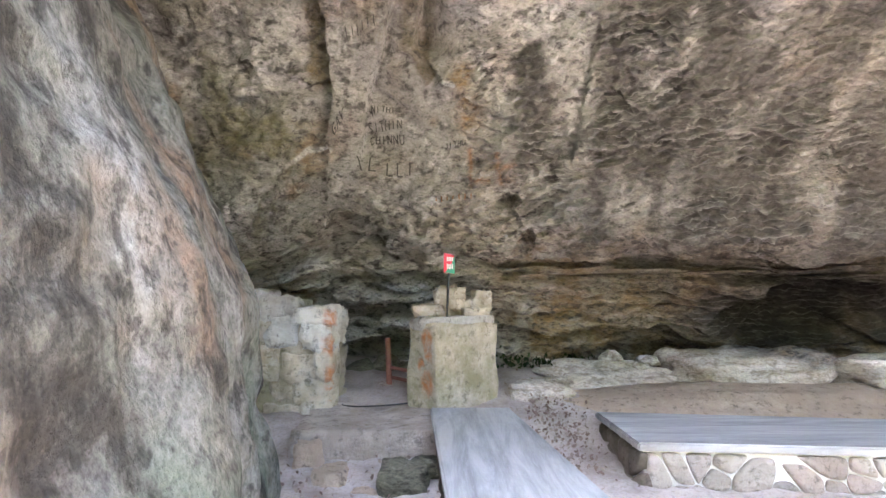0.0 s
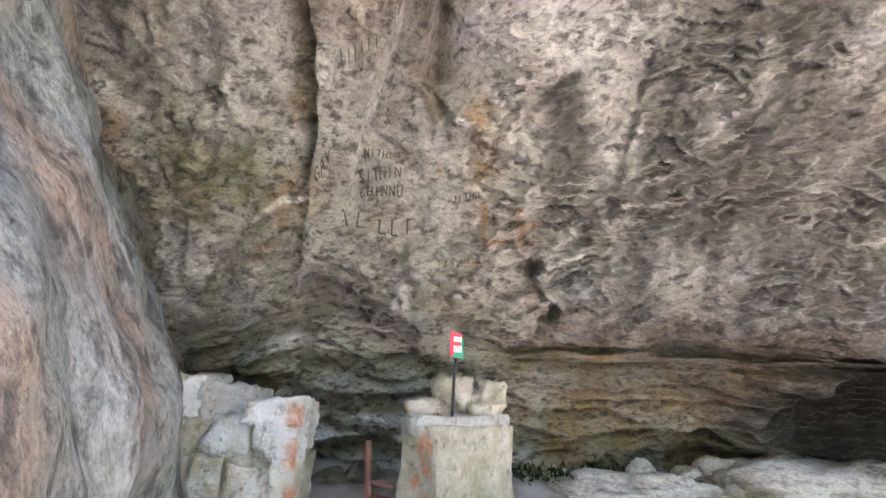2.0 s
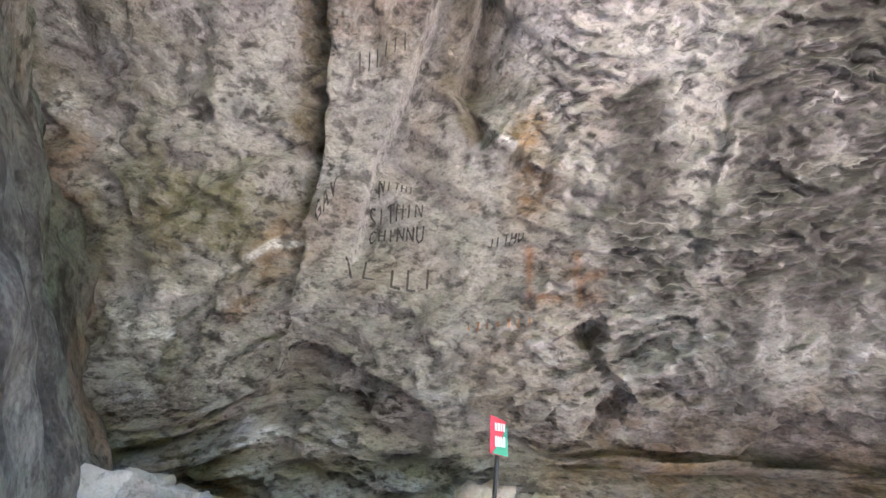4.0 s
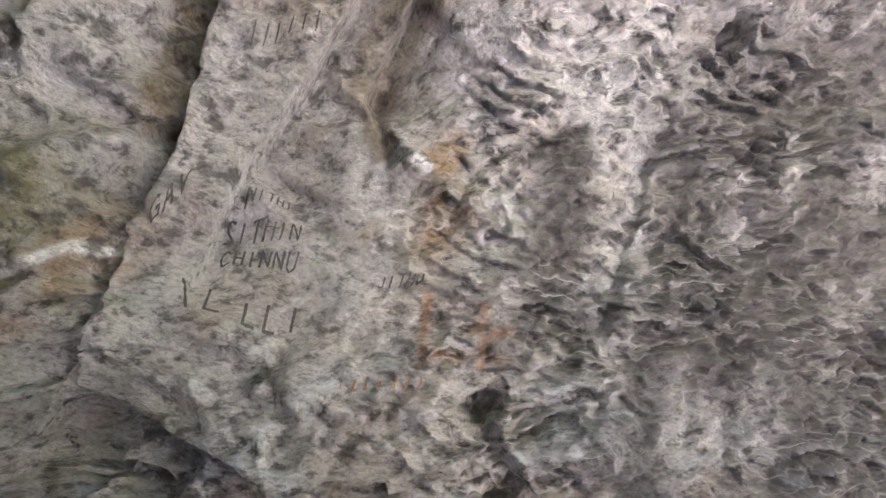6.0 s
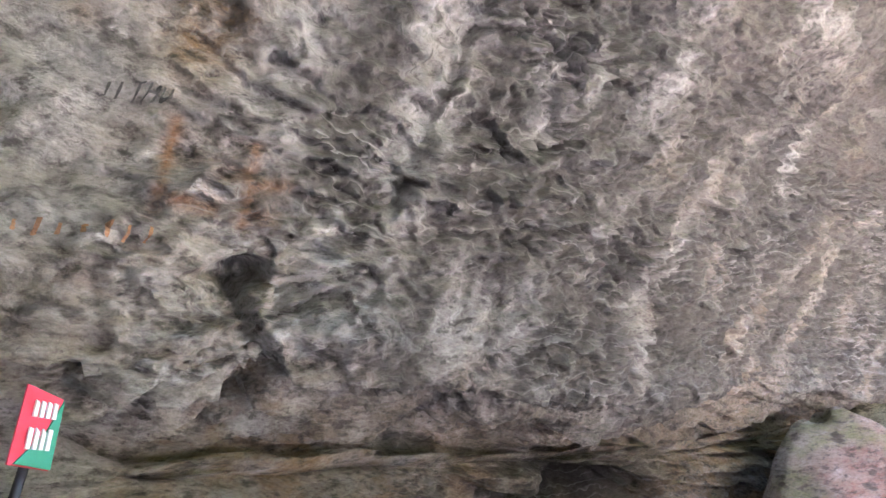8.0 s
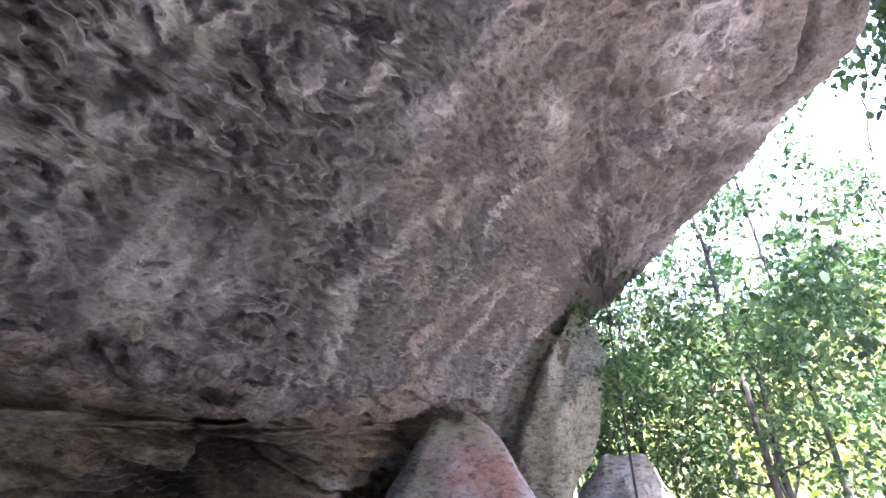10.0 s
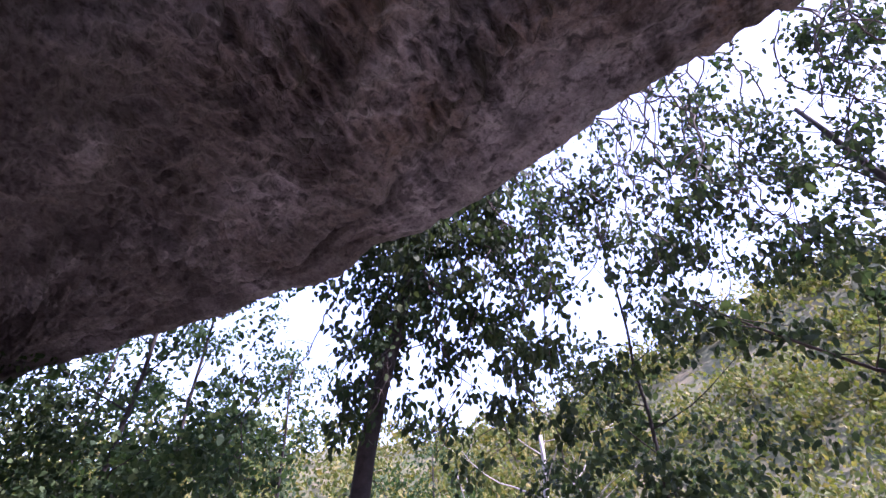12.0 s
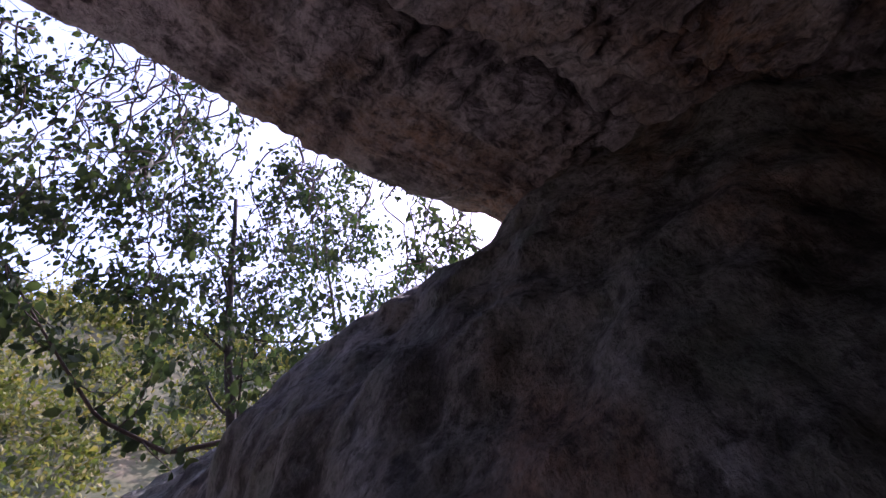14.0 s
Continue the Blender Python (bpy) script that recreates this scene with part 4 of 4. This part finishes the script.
for i, (x, y, s) in enumerate(((1.15, 6.15, 0.2), (1.45, 6.2, 0.16), (2.0, 6.1, 0.3), (2.4, 6.0, 0.22), (2.7, 5.95, 0.35), (2.15, 5.6, 0.14))):
    tagged(rock("stone", (x, y, 0.78), (s * 1.4, s, s), 33 * i, 350 + i, LOOSE, "loose pale stone at the back of the shelter", "stone", rows=22), group="loose stones under the cliff")

red_paint = lambda W, n: {"rust": np.exp(-(((W[..., 1] - 3.2) / 0.55) ** 2 + ((W[..., 2] - 1.2) / 0.6) ** 2)) * 1.2, "pale": smooth(2.95, 2.6, W[..., 1]) * 0.9 + smooth(0.2, 0.6, n) * 0.5, "moss": smooth(0.1, 0.5, -n) * 0.7}  # noqa: E731
rock("red_boulder", (6.0, 3.5, 0.7), (2.4, 3.4, 2.4), 12, 400, RED_ROCK, "grey boulder with a rusty red face wedged under the cliff", "boulder", rough=0.07, attributes=red_paint, cut=0.45, peak=0.78)
rock("mossy_boulder", (7.7, 2.75, 1.2), (1.7, 1.7, 4.6), -90, 410, GREEN_ROCK, "tall leaning mossy boulder behind the shelter's end", "boulder", rough=0.3, cut=0.2, lean=0.35)
rock("pale_boulder", (8.4, 1.2, 0.1), (1.7, 1.5, 2.4), 0, 420, RED_ROCK, "pale smooth boulder among the trees", "boulder", rough=0.14)
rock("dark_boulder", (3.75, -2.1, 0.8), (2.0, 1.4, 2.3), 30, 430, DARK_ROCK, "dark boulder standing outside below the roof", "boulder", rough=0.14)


# ---------- plants ----------
def leaf_material(name, a, b, c, light):
    k = Nodes(name, 0.65)
    k.shader.inputs["Specular IOR Level"].default_value = 0.12
    col = k.ramp(k.island(), (0.0, a), (0.55, b), (1.0, c))
    col = k.mix(1.0, col, k.ramp(k.noise(0.5, 3, 0.6), (0.3, 0.6), (0.7, 1.3)), "MULTIPLY")
    k.link(col, k.shader.inputs["Base Color"])
    tr = k.node("ShaderNodeBsdfTranslucent")
    k.link(k.mix(1.0, col, light, "MULTIPLY"), tr.inputs["Color"])
    mx = k.node("ShaderNodeMixShader")
    mx.inputs[0].default_value = 0.3
    k.link(k.shader.outputs[0], mx.inputs[1])
    k.link(tr.outputs[0], mx.inputs[2])
    k.link(mx.outputs[0], k.tree.nodes["Material Output"].inputs["Surface"])
    return k.mat


LEAF = leaf_material("green_leaves", (0.028, 0.052, 0.024), (0.042, 0.072, 0.03), (0.08, 0.11, 0.042), (1.2, 1.5, 0.8))
LEAF_DARK = leaf_material("dark_leaves", (0.026, 0.042, 0.024), (0.04, 0.06, 0.03), (0.075, 0.095, 0.04), (1.3, 1.5, 0.8))
LEAF_HILL = leaf_material("hillside_leaves", (0.055, 0.08, 0.018), (0.12, 0.135, 0.035), (0.21, 0.175, 0.06), (1.3, 1.35, 0.6))
LEAF_DRY = leaf_material("dry_leaves", (0.24, 0.165, 0.135), (0.36, 0.26, 0.22), (0.48, 0.4, 0.35), (1, 1, 1))
BARK = plain("dark_bark", (0.035, 0.03, 0.026), 0.95, 0, 0.5, 9)
BARK_PALE = plain("bleached_wood", (0.4, 0.37, 0.34), 0.85, 0, 0.3, 9)
TWIG = plain("brown_twigs", (0.07, 0.055, 0.045), 0.9, 0, 0.4, 9)


def leaves_mesh(name, centres, spread_, size, material, rng, parent=None, droop=0.4, label=""):
    """Kite-shaped leaves strewn round centres, each folded a little."""
    c = np.array(centres) + rng.normal(size=(len(centres), 3)) * spread_
    n = len(c)
    way = rng.normal(size=(n, 3))
    way[:, 2] -= droop * 2
    way /= np.linalg.norm(way, axis=1)[:, None]
    side = np.cross(way, rng.normal(size=(n, 3)))
    side /= np.linalg.norm(side, axis=1)[:, None] + 1e-9
    up = np.cross(side, way)
    s = (size * rng.uniform(0.6, 1.3, n))[:, None]
    rim = [(0, 0, 0), (0.28, 0.27, 0.07), (0.68, 0.25, 0.06), (1, 0, 0), (0.68, -0.25, 0.06), (0.28, -0.27, 0.07)] if n < 60000 else [(0, 0, 0), (0.45, 0.3, 0.08), (1, 0, 0), (0.45, -0.3, 0.08)]
    V = np.stack([c + way * s * f + side * s * w + up * s * h for f, w, h in rim], 1).reshape(-1, 3)
    F = np.arange(len(rim) * n).reshape(-1, len(rim))
    me = bpy.data.meshes.new(name)
    me.from_pydata(V.tolist(), [], F.tolist())
    me.materials.append(material)
    ob = new(name, me)
    if parent:
        under(ob, parent)
    if label:
        ob["label"] = label
    return ob


def grow(start, way, length, radius, rng, depth, wander=0.22, rise=0.05, forks=3):
    """Limbs from a start: a list of (points, radii), and the ends where leaves hang."""
    steps = max(4, int(length / 0.35))
    p, d = np.array(start, float), np.array(way, float)
    d /= np.linalg.norm(d)
    pts, radii = [p.copy()], [radius]
    lines, ends = [], []
    for i in range(steps):
        d = d + rng.normal(size=3) * wander * 0.5 + (0, 0, rise)
        d /= np.linalg.norm(d)
        p = p + d * length / steps
        pts.append(p.copy())
        radii.append(radius * (1 - 0.75 * (i + 1) / steps))
        if depth and i >= steps * 0.35 and rng.uniform() < forks / steps:
            side = d + rng.normal(size=3) * 0.75
            l2, e2 = grow(p, side, length * rng.uniform(0.4, 0.65), radii[-1] * 0.65, rng, depth - 1, wander * 1.2, rise, forks)
            lines += l2
            ends += e2
    ends += pts[len(pts) // 2:]
    return [(pts, radii)] + lines, ends


def tree(name, base, height, radius, seed, label, leaf=LEAF, lean=(0, 0), leaves=5000, size=0.12, first=0.4, limbs=9, reach=2.2, spread_=0.35, droop=0.4, bark=BARK, hang=0, forks=4, rise=0.04):
    rng = np.random.RandomState(seed)
    top = empty(name, *base, label, "tree")
    n = 14
    t = np.linspace(0, 1, n)
    wob = np.cumsum(rng.normal(size=(n, 2)) * radius * 0.35, 0)
    pts = np.stack([base[0] + lean[0] * t + wob[:, 0], base[1] + lean[1] * t + wob[:, 1], base[2] - 0.1 + height * t], -1)
    radii = radius * (1 - 0.7 * t) * (1 + 0.5 * np.exp(-t * 25))
    lines, ends = [(pts, radii)], []
    for i in range(limbs):
        f = first + (1 - first) * (i + 0.5) / limbs
        p = np.array([np.interp(f, t, pts[:, k]) for k in range(3)])
        a = i * 2.4 + rng.uniform(0, 1)
        l, e = grow(p, (math.cos(a), math.sin(a), rng.uniform(0.1, 0.7)), reach * rng.uniform(0.6, 1.15) * (1.15 - 0.5 * f), radius * 0.4 * (1.2 - f), rng, 2, rise=rise, forks=forks)
        lines += l
        ends += e
    under(tubes_mesh("trunk", lines, bark, None, 7), top)
    if leaves:
        ends = np.array(ends)
        if hang:
            k = rng.randint(0, len(ends), hang)
            drop = np.concatenate([ends[k] + (0, 0, -0.12 * j) + rng.normal(size=(hang, 3)) * 0.03 for j in range(14)])
            ends = np.concatenate([ends, drop])
        clump = 16
        c = ends[rng.randint(0, len(ends), int(leaves * 0.8) // clump)]
        c = np.repeat(c + rng.normal(size=c.shape) * spread_, clump, 0)
        leaves_mesh("crown", c, 0.11, size * 0.95, leaf, rng, top, droop)
    return top


def polar(az, dist, eye=(-0.15, 2.95)):
    return eye[0] + dist * math.sin(radians(az)), eye[1] + dist * math.cos(radians(az))


def ground_at(x, y):
    return float(ground_height(np.array([[float(x)]]), np.array([[float(y)]]))[0, 0])


def planted(name, az, dist, *args, **kw):
    x, y = polar(az, dist)
    return tree(name, (x, y, ground_at(x, y)), *args, **kw)


# the tall tree with hanging leaves, and those round it
planted("tall_tree", 134.4, 7.2, 11.5, 0.17, 501, "tall dark-trunked tree draped with hanging green creepers", LEAF_DARK, lean=(-1.1, -0.95), leaves=9500, size=0.145, first=0.5, limbs=13, reach=1.8, spread_=0.2, droop=1.2, hang=160)
planted("young_tree", 104, 10.5, 4.4, 0.09, 502, "dense dark green young tree beside the rock", LEAF_DARK, leaves=13000, size=0.105, first=0.12, limbs=14, reach=1.9, spread_=0.35)
planted("sapling", 102.5, 7.6, 4.5, 0.022, 527, "thin sapling stem in front of the pale boulder", LEAF, leaves=700, size=0.1, first=0.3, limbs=6, reach=0.6, spread_=0.1)
planted("young_tree", 116, 9.5, 3.4, 0.08, 503, "dense green young tree below the roof", LEAF, leaves=10000, size=0.105, first=0.12, limbs=13, reach=1.7, spread_=0.35)
for i, (az, dist, h, n) in enumerate(((120, 11, 9.0, 4500), (125, 14, 8, 3000), (131, 11, 6.5, 2200), (112, 14, 11, 6000), (101, 13, 8, 6000), (147, 15, 7, 2500), (115, 9, 9, 5000))):
    planted("slender_tree", az, dist, h, 0.06, 510 + i, "slender tree with thin leafy branches", LEAF, lean=(0.5, 0.3), leaves=int(n * 1.3), size=0.12, first=0.25, limbs=12, reach=1.9, spread_=0.2)
planted("bushy_tree", 168, 8.5, 4.0, 0.1, 520, "dark bushy tree seen against the hillside", LEAF_DARK, leaves=6500, size=0.13, first=0.3, limbs=15, reach=1.35, spread_=0.22)
planted("dead_tree", 155.3, 11.5, 5.8, 0.13, 521, "leafless dead tree with a bleached trunk", leaves=0, first=0.5, limbs=10, reach=3.0, bark=BARK_PALE, forks=7)
planted("leaning_tree", -146, 8.0, 9.5, 0.13, 522, "dark leaning tree with thin leafy branches", LEAF_DARK, lean=(2.6, -1.1), leaves=8000, size=0.12, first=0.45, limbs=15, reach=2.4, spread_=0.2, droop=0.8)
planted("leaning_tree", -139, 9.5, 10.5, 0.08, 526, "thin leaning tree behind the tall boulder", LEAF, lean=(2.4, -1.0), leaves=7000, size=0.12, first=0.45, limbs=13, reach=2.2, spread_=0.2, droop=0.8)
planted("leafy_tree", 170, 8.0, 8.5, 0.045, 523, "thin tree with scattered round leaves", LEAF_DARK, lean=(0.4, 0.3), leaves=5500, size=0.12, first=0.45, limbs=14, reach=1.9, spread_=0.2, droop=0.8)


def creeper(az, dist, top, low, seed, material, label, clumps=62):
    """A hanging creeper: twining stems with short twigs and clumps of leaves."""
    rng = np.random.RandomState(seed)
    x, y = polar(az, dist)
    thing = empty("creeper", x, y, low, label, "creeper", "creepers hanging outside")
    lines, ends = [], []
    for k in range(3):
        p = np.array((x, y, top)) + rng.normal(size=3) * (0.25, 0.25, 0.1)
        d = rng.normal(size=3) * 0.3 - (0, 0, 1)
        pts = [p]
        while pts[-1][2] > low + rng.uniform(0, 1.2) and len(pts) < 60:
            d = 0.8 * d + rng.normal(size=3) * (0.35, 0.35, 0.2) - (0, 0, 0.22)
            d /= np.linalg.norm(d)
            pts.append(pts[-1] + d * 0.16)
            if rng.uniform() < 0.3:
                tw, te = grow(pts[-1], rng.normal(size=3) + (0, 0, -0.2), rng.uniform(0.3, 0.9), 0.008, rng, 1, 0.5, -0.05)
                lines += tw
                ends += te
        lines.append((pts, np.linspace(0.018, 0.008, len(pts))))
        ends += pts[::3]
    under(tubes_mesh("stem", lines, TWIG, None, 4), thing)
    ends = np.array(ends)
    c = np.repeat(ends[rng.randint(0, len(ends), int(clumps * 0.55))], 16, 0)
    leaves_mesh("leaves", c, 0.1, 0.12, material, rng, thing, 0.9)
    return thing


for i, (az, dist, top, low) in enumerate(((138, 7.0, 8.0, 2.4), (140, 6.6, 8.2, 2.6), (142, 6.6, 8.0, 3.2), (144.5, 6.9, 8.2, 3.4), (147, 6.6, 8.4, 3.2), (149.5, 7.0, 8.2, 3.8), (156, 6.8, 8.8, 5.2), (161, 7.2, 9.0, 5.0), (167, 6.5, 8.6, 5.2), (172, 6.8, 8.8, 4.8), (176, 6.2, 8.4, 4.6),
                                          (-179, 6.6, 8.8, 5.0), (-175, 6.4, 8.6, 4.8), (-170, 6.8, 9.0, 5.2), (-163, 6.6, 9.0, 5.4), (-157, 6.8, 9.0, 5.6), (-150, 6.6, 8.8, 5.2), (-144, 6.4, 8.4, 5.0), (-138, 6.2, 8.2, 5.4), (-132, 6.0, 7.8, 5.2))):
    creeper(az, dist, top + (0.9 if i > 7 else 0), low, 800 + i, LEAF_DARK if i % 3 else LEAF, "twining creeper with dark round leaves hanging outside the roof", 150 if i < 6 else 48)


def low_branch():
    rng = np.random.RandomState(560)
    t = np.linspace(0, 1, 24)
    way = [polar(az, 5.2) for az in np.interp(t, [0, 0.4, 1], [-157, -168, -186])]
    z = np.interp(t, [0, 0.25, 0.5, 1], [3.55, 3.25, 3.4, 4.5])
    pts = np.array([(x, y, h) for (x, y), h in zip(way, z)])
    thing = empty("low_branch", *pts[0], "thin arching branch with scattered leaves", "branch")
    lines, ends = [(pts, np.linspace(0.028, 0.008, 24))], list(pts[6:])
    for k in range(4, 24, 2):
        l, e = grow(pts[k], rng.normal(size=3) + (0, 0, 0.4), 0.7, 0.008, rng, 1, 0.5)
        lines += l
        ends += e
    under(tubes_mesh("stem", lines, TWIG, None, 5), thing)
    leaves_mesh("leaves", np.repeat(np.array(ends)[rng.randint(0, len(ends), 70)], 7, 0), 0.09, 0.12, LEAF_DARK, rng, thing, 0.7)


low_branch()


def palm(x, y, z, seed):
    rng = np.random.RandomState(seed)
    top = empty("palm", x, y, z, "small palm with long feathery fronds", "palm", "palms on the slope")
    for i in range(9):
        a, t = i * 0.7 + rng.uniform(0, 0.3), np.linspace(0, 1, 12)
        L, rise = rng.uniform(1.8, 2.6), rng.uniform(0.9, 1.8)
        spine = np.stack([x + L * t * math.cos(a), y + L * t * math.sin(a), z + 0.4 + rise * t * 1.6 - 1.9 * t**2], -1)
        frond = under(tubes_mesh("frond", [(spine, 0.02 * (1.1 - t))], TWIG, None, 5), top)
        V, F = [], []
        for k in np.linspace(0.12, 0.98, 40):
            p = np.array([np.interp(k, t, spine[:, q]) for q in range(3)])
            for s in (-1, 1):
                l = 0.5 * math.sin(math.pi * min(1, k * 0.8 + 0.2)) + 0.1
                out = np.array((-math.sin(a) * s + 0.6 * math.cos(a), math.cos(a) * s + 0.6 * math.sin(a), -0.35))
                o = len(V)
                V += [tuple(p), tuple(p + out * l * 0.5 + (0.02, 0.02, 0.02)), tuple(p + out * l + (0, 0, -0.1)), tuple(p + out * l * 0.5 - (0.02, 0.02, 0.02))]
                F.append((o, o + 1, o + 2, o + 3))
        me = bpy.data.meshes.new("leaflets")
        me.from_pydata(V, [], F)
        me.materials.append(LEAF_HILL)
        under(new("leaflets", me), top)
    return top


for i, (az, dist) in enumerate(((-165, 12), (-170, 17), (170, 20))):
    px_, py_ = polar(az, dist)
    palm(px_, py_, ground_at(px_, py_) + 1.0, 540 + i)


def hillside():
    """Far scrub and woods on the slopes, as one mass of leaf clumps."""
    rng = np.random.RandomState(600)
    C, S = [], []
    for i in range(950):
        az = rng.uniform(80, 218) if i % 3 else rng.uniform(145, 218)
        dist = 17 + 80 * rng.uniform() ** 1.3
        x, y = polar(az, dist)
        z = ground_at(x, y)
        h = rng.uniform(1.0, 3.2) * (1 + dist / 90) * (1.0 if az > 135 else 1.6)
        n = 150
        d = rng.normal(size=(n, 3))
        d /= np.linalg.norm(d, axis=1)[:, None]
        lump = d * rng.uniform(0.6, 1.0, n)[:, None] * np.array((h * 0.8, h * 0.8, h * 0.75)) + (x, y, z + h * 0.55)
        C.append(lump)
        S.append(np.full(n, 0.16 + 0.008 * dist))
    C, S = np.concatenate(C), np.concatenate(S)
    ob = leaves_mesh("hillside_scrub", C, 0.12, S, LEAF_HILL, rng)
    return tagged(ob, "yellow-green scrub and trees covering the slope", "scrub", kind="stuff")


hillside()


def litter():
    rng = np.random.RandomState(700)
    n = 560
    x, y = rng.normal(0.92, 0.16, n), rng.normal(4.2, 0.45, n)
    x2, y2 = rng.uniform(-1.1, 0.0, 160), rng.uniform(2.6, 3.75, 160)
    x, y = np.r_[x, x2], np.r_[y, y2]
    z = ground_height(x[:, None], y[:, None])[:, 0] + 0.03
    ob = leaves_mesh("leaf_litter", np.stack([x, y, z], -1), np.array((0.02, 0.02, 0.012)), 0.036, LEAF_DRY, rng, droop=0.0)
    tagged(ob, "dry brown leaves strewn between the walls", "leaves", kind="stuff")
    n = 700
    c = np.stack([rng.normal(1.15, 0.32, n), rng.normal(6.15, 0.12, n), 0.72 + np.abs(rng.normal(0, 0.07, n))], -1)
    ob = leaves_mesh("small_ferns", c, 0.03, 0.06, LEAF_DARK, rng, droop=-0.5)
    tagged(ob, "small dark green ferns at the foot of the cliff", "ferns", kind="stuff")


litter()


# ---------- charcoal writing on the cliff ----------
STROKES = {"N": [[(0, 0), (0, 1), (0.7, 0), (0.7, 1)]], "I": [[(0.3, 0), (0.3, 1)]], "T": [[(0, 1), (0.8, 1)], [(0.4, 1), (0.4, 0)]], "H": [[(0, 0), (0, 1)], [(0.7, 0), (0.7, 1)], [(0, 0.5), (0.7, 0.5)]],
           "C": [[(0.7, 0.85), (0.4, 1), (0.08, 0.75), (0, 0.45), (0.15, 0.1), (0.45, 0), (0.7, 0.12)]], "U": [[(0, 1), (0, 0.2), (0.3, 0), (0.65, 0.15), (0.7, 1)]],
           "S": [[(0.7, 0.9), (0.3, 1), (0, 0.8), (0.35, 0.5), (0.7, 0.25), (0.4, 0), (0, 0.1)]], "J": [[(0.6, 1), (0.6, 0.2), (0.3, 0), (0, 0.2)]],
           "L": [[(0, 1), (0, 0), (0.6, 0)]], "/": [[(0.45, 1), (0.1, 0.0)]], "\\": [[(0, 1), (0.45, 0)]], "_": [[(0, 0), (0.7, 0)]], "G": [[(0.7, 0.85), (0.4, 1), (0, 0.5), (0.3, 0), (0.7, 0.1), (0.7, 0.45), (0.4, 0.45)]],
           "A": [[(0, 0), (0.35, 1), (0.7, 0)], [(0.15, 0.4), (0.55, 0.4)]], "R": [[(0, 0), (0, 1), (0.6, 0.85), (0.5, 0.5), (0, 0.5), (0.7, 0)]], "V": [[(0, 1), (0.35, 0), (0.7, 1)]]}


def writing(text, x, z, width, height, slope, thick, material, label, seed):
    """Hand-drawn capitals laid on the cliff: a ribbon along each stroke, draped over the rock."""
    rng = random.Random(seed)
    ob = rock_cliff
    word = empty("writing", x, 4.6, z, label, "graffiti", "writing on the cliff")
    adv = width / len(text)
    tilt = Vector((1, 0, slope)).normalized()
    for i, ch in enumerate(text):
        V, F = [], []
        for stroke in STROKES.get(ch, ()):
            pts = []
            for (u0, v0), (u1, v1) in zip(stroke, stroke[1:]):
                n = max(2, int(math.hypot((u1 - u0) * adv, (v1 - v0) * height) / 0.008))
                pts += [(u0 + (u1 - u0) * k / n, v0 + (v1 - v0) * k / n) for k in range(n)]
            pts.append(stroke[-1])
            prev = None
            for k, (u, v) in enumerate(pts):
                q = pts[min(k + 1, len(pts) - 1)], pts[max(k - 1, 0)]
                du, dv = (q[0][0] - q[1][0]) * adv, (q[0][1] - q[1][1]) * height
                ln = math.hypot(du, dv) + 1e-9
                px, pz = -dv / ln, du / ln
                w = thick * (0.75 + 0.5 * rng.random()) / 2
                row = []
                for side in (-1, 0, 1):
                    a = x + (i + u * 0.9) * adv + px * w * side
                    b = z + slope * (a - x) + v * height + pz * w * side
                    hit, place, nor, _ = ob.ray_cast(Vector((a, 2.4, b)), Vector((0, 1, 0)))
                    if not hit:
                        row = None
                        break
                    if nor.y > 0:
                        nor = -nor
                    V.append(tuple(place + nor * 0.006))
                    row.append(len(V) - 1)
                if row and prev:
                    F += [(prev[0], prev[1], row[1], row[0]), (prev[1], prev[2], row[2], row[1])]
                prev = row
        if F:
            me = bpy.data.meshes.new("letter")
            me.from_pydata(V, [], F)
            me.materials.append(material)
            under(new("letter", me), word)
    return word


bpy.context.view_layer.update()
BLACK_WORD = "black charcoal word scrawled on the rock wall"
writing("NITHI", -0.67, 3.27, 0.23, 0.06, -0.03, 0.009, CHARCOAL, BLACK_WORD, 1)
writing("SITHIN", -0.73, 3.17, 0.36, 0.065, -0.08, 0.009, CHARCOAL, BLACK_WORD, 2)
writing("CHINNU", -0.72, 3.06, 0.37, 0.075, -0.14, 0.010, CHARCOAL, BLACK_WORD, 3)
writing("\\L", -0.86, 2.80, 0.26, 0.15, -0.1, 0.013, CHARCOAL, "thick charcoal strokes on the rock wall", 4)
writing("LLI", -0.55, 2.73, 0.3, 0.13, 0.0, 0.014, CHARCOAL, "thick charcoal strokes on the rock wall", 5)
writing("JITHU", 0.02, 2.92, 0.2, 0.04, 0.0, 0.007, CHARCOAL, "small charcoal word on the rock wall", 6)
writing("GAV", -1.06, 3.1, 0.15, 0.07, 0.9, 0.009, CHARCOAL, "slanting charcoal letters on the rock wall", 7)
writing("IIIIIII", -0.08, 2.46, 0.38, 0.04, 0.0, 0.011, OCHRE_PAINT, "faded red-brown painted word that cannot be read", 8)
writing("IIIIII", -0.82, 3.7, 0.3, 0.06, 0.1, 0.007, CHARCOAL, "faint charcoal strokes high on the slab", 9)
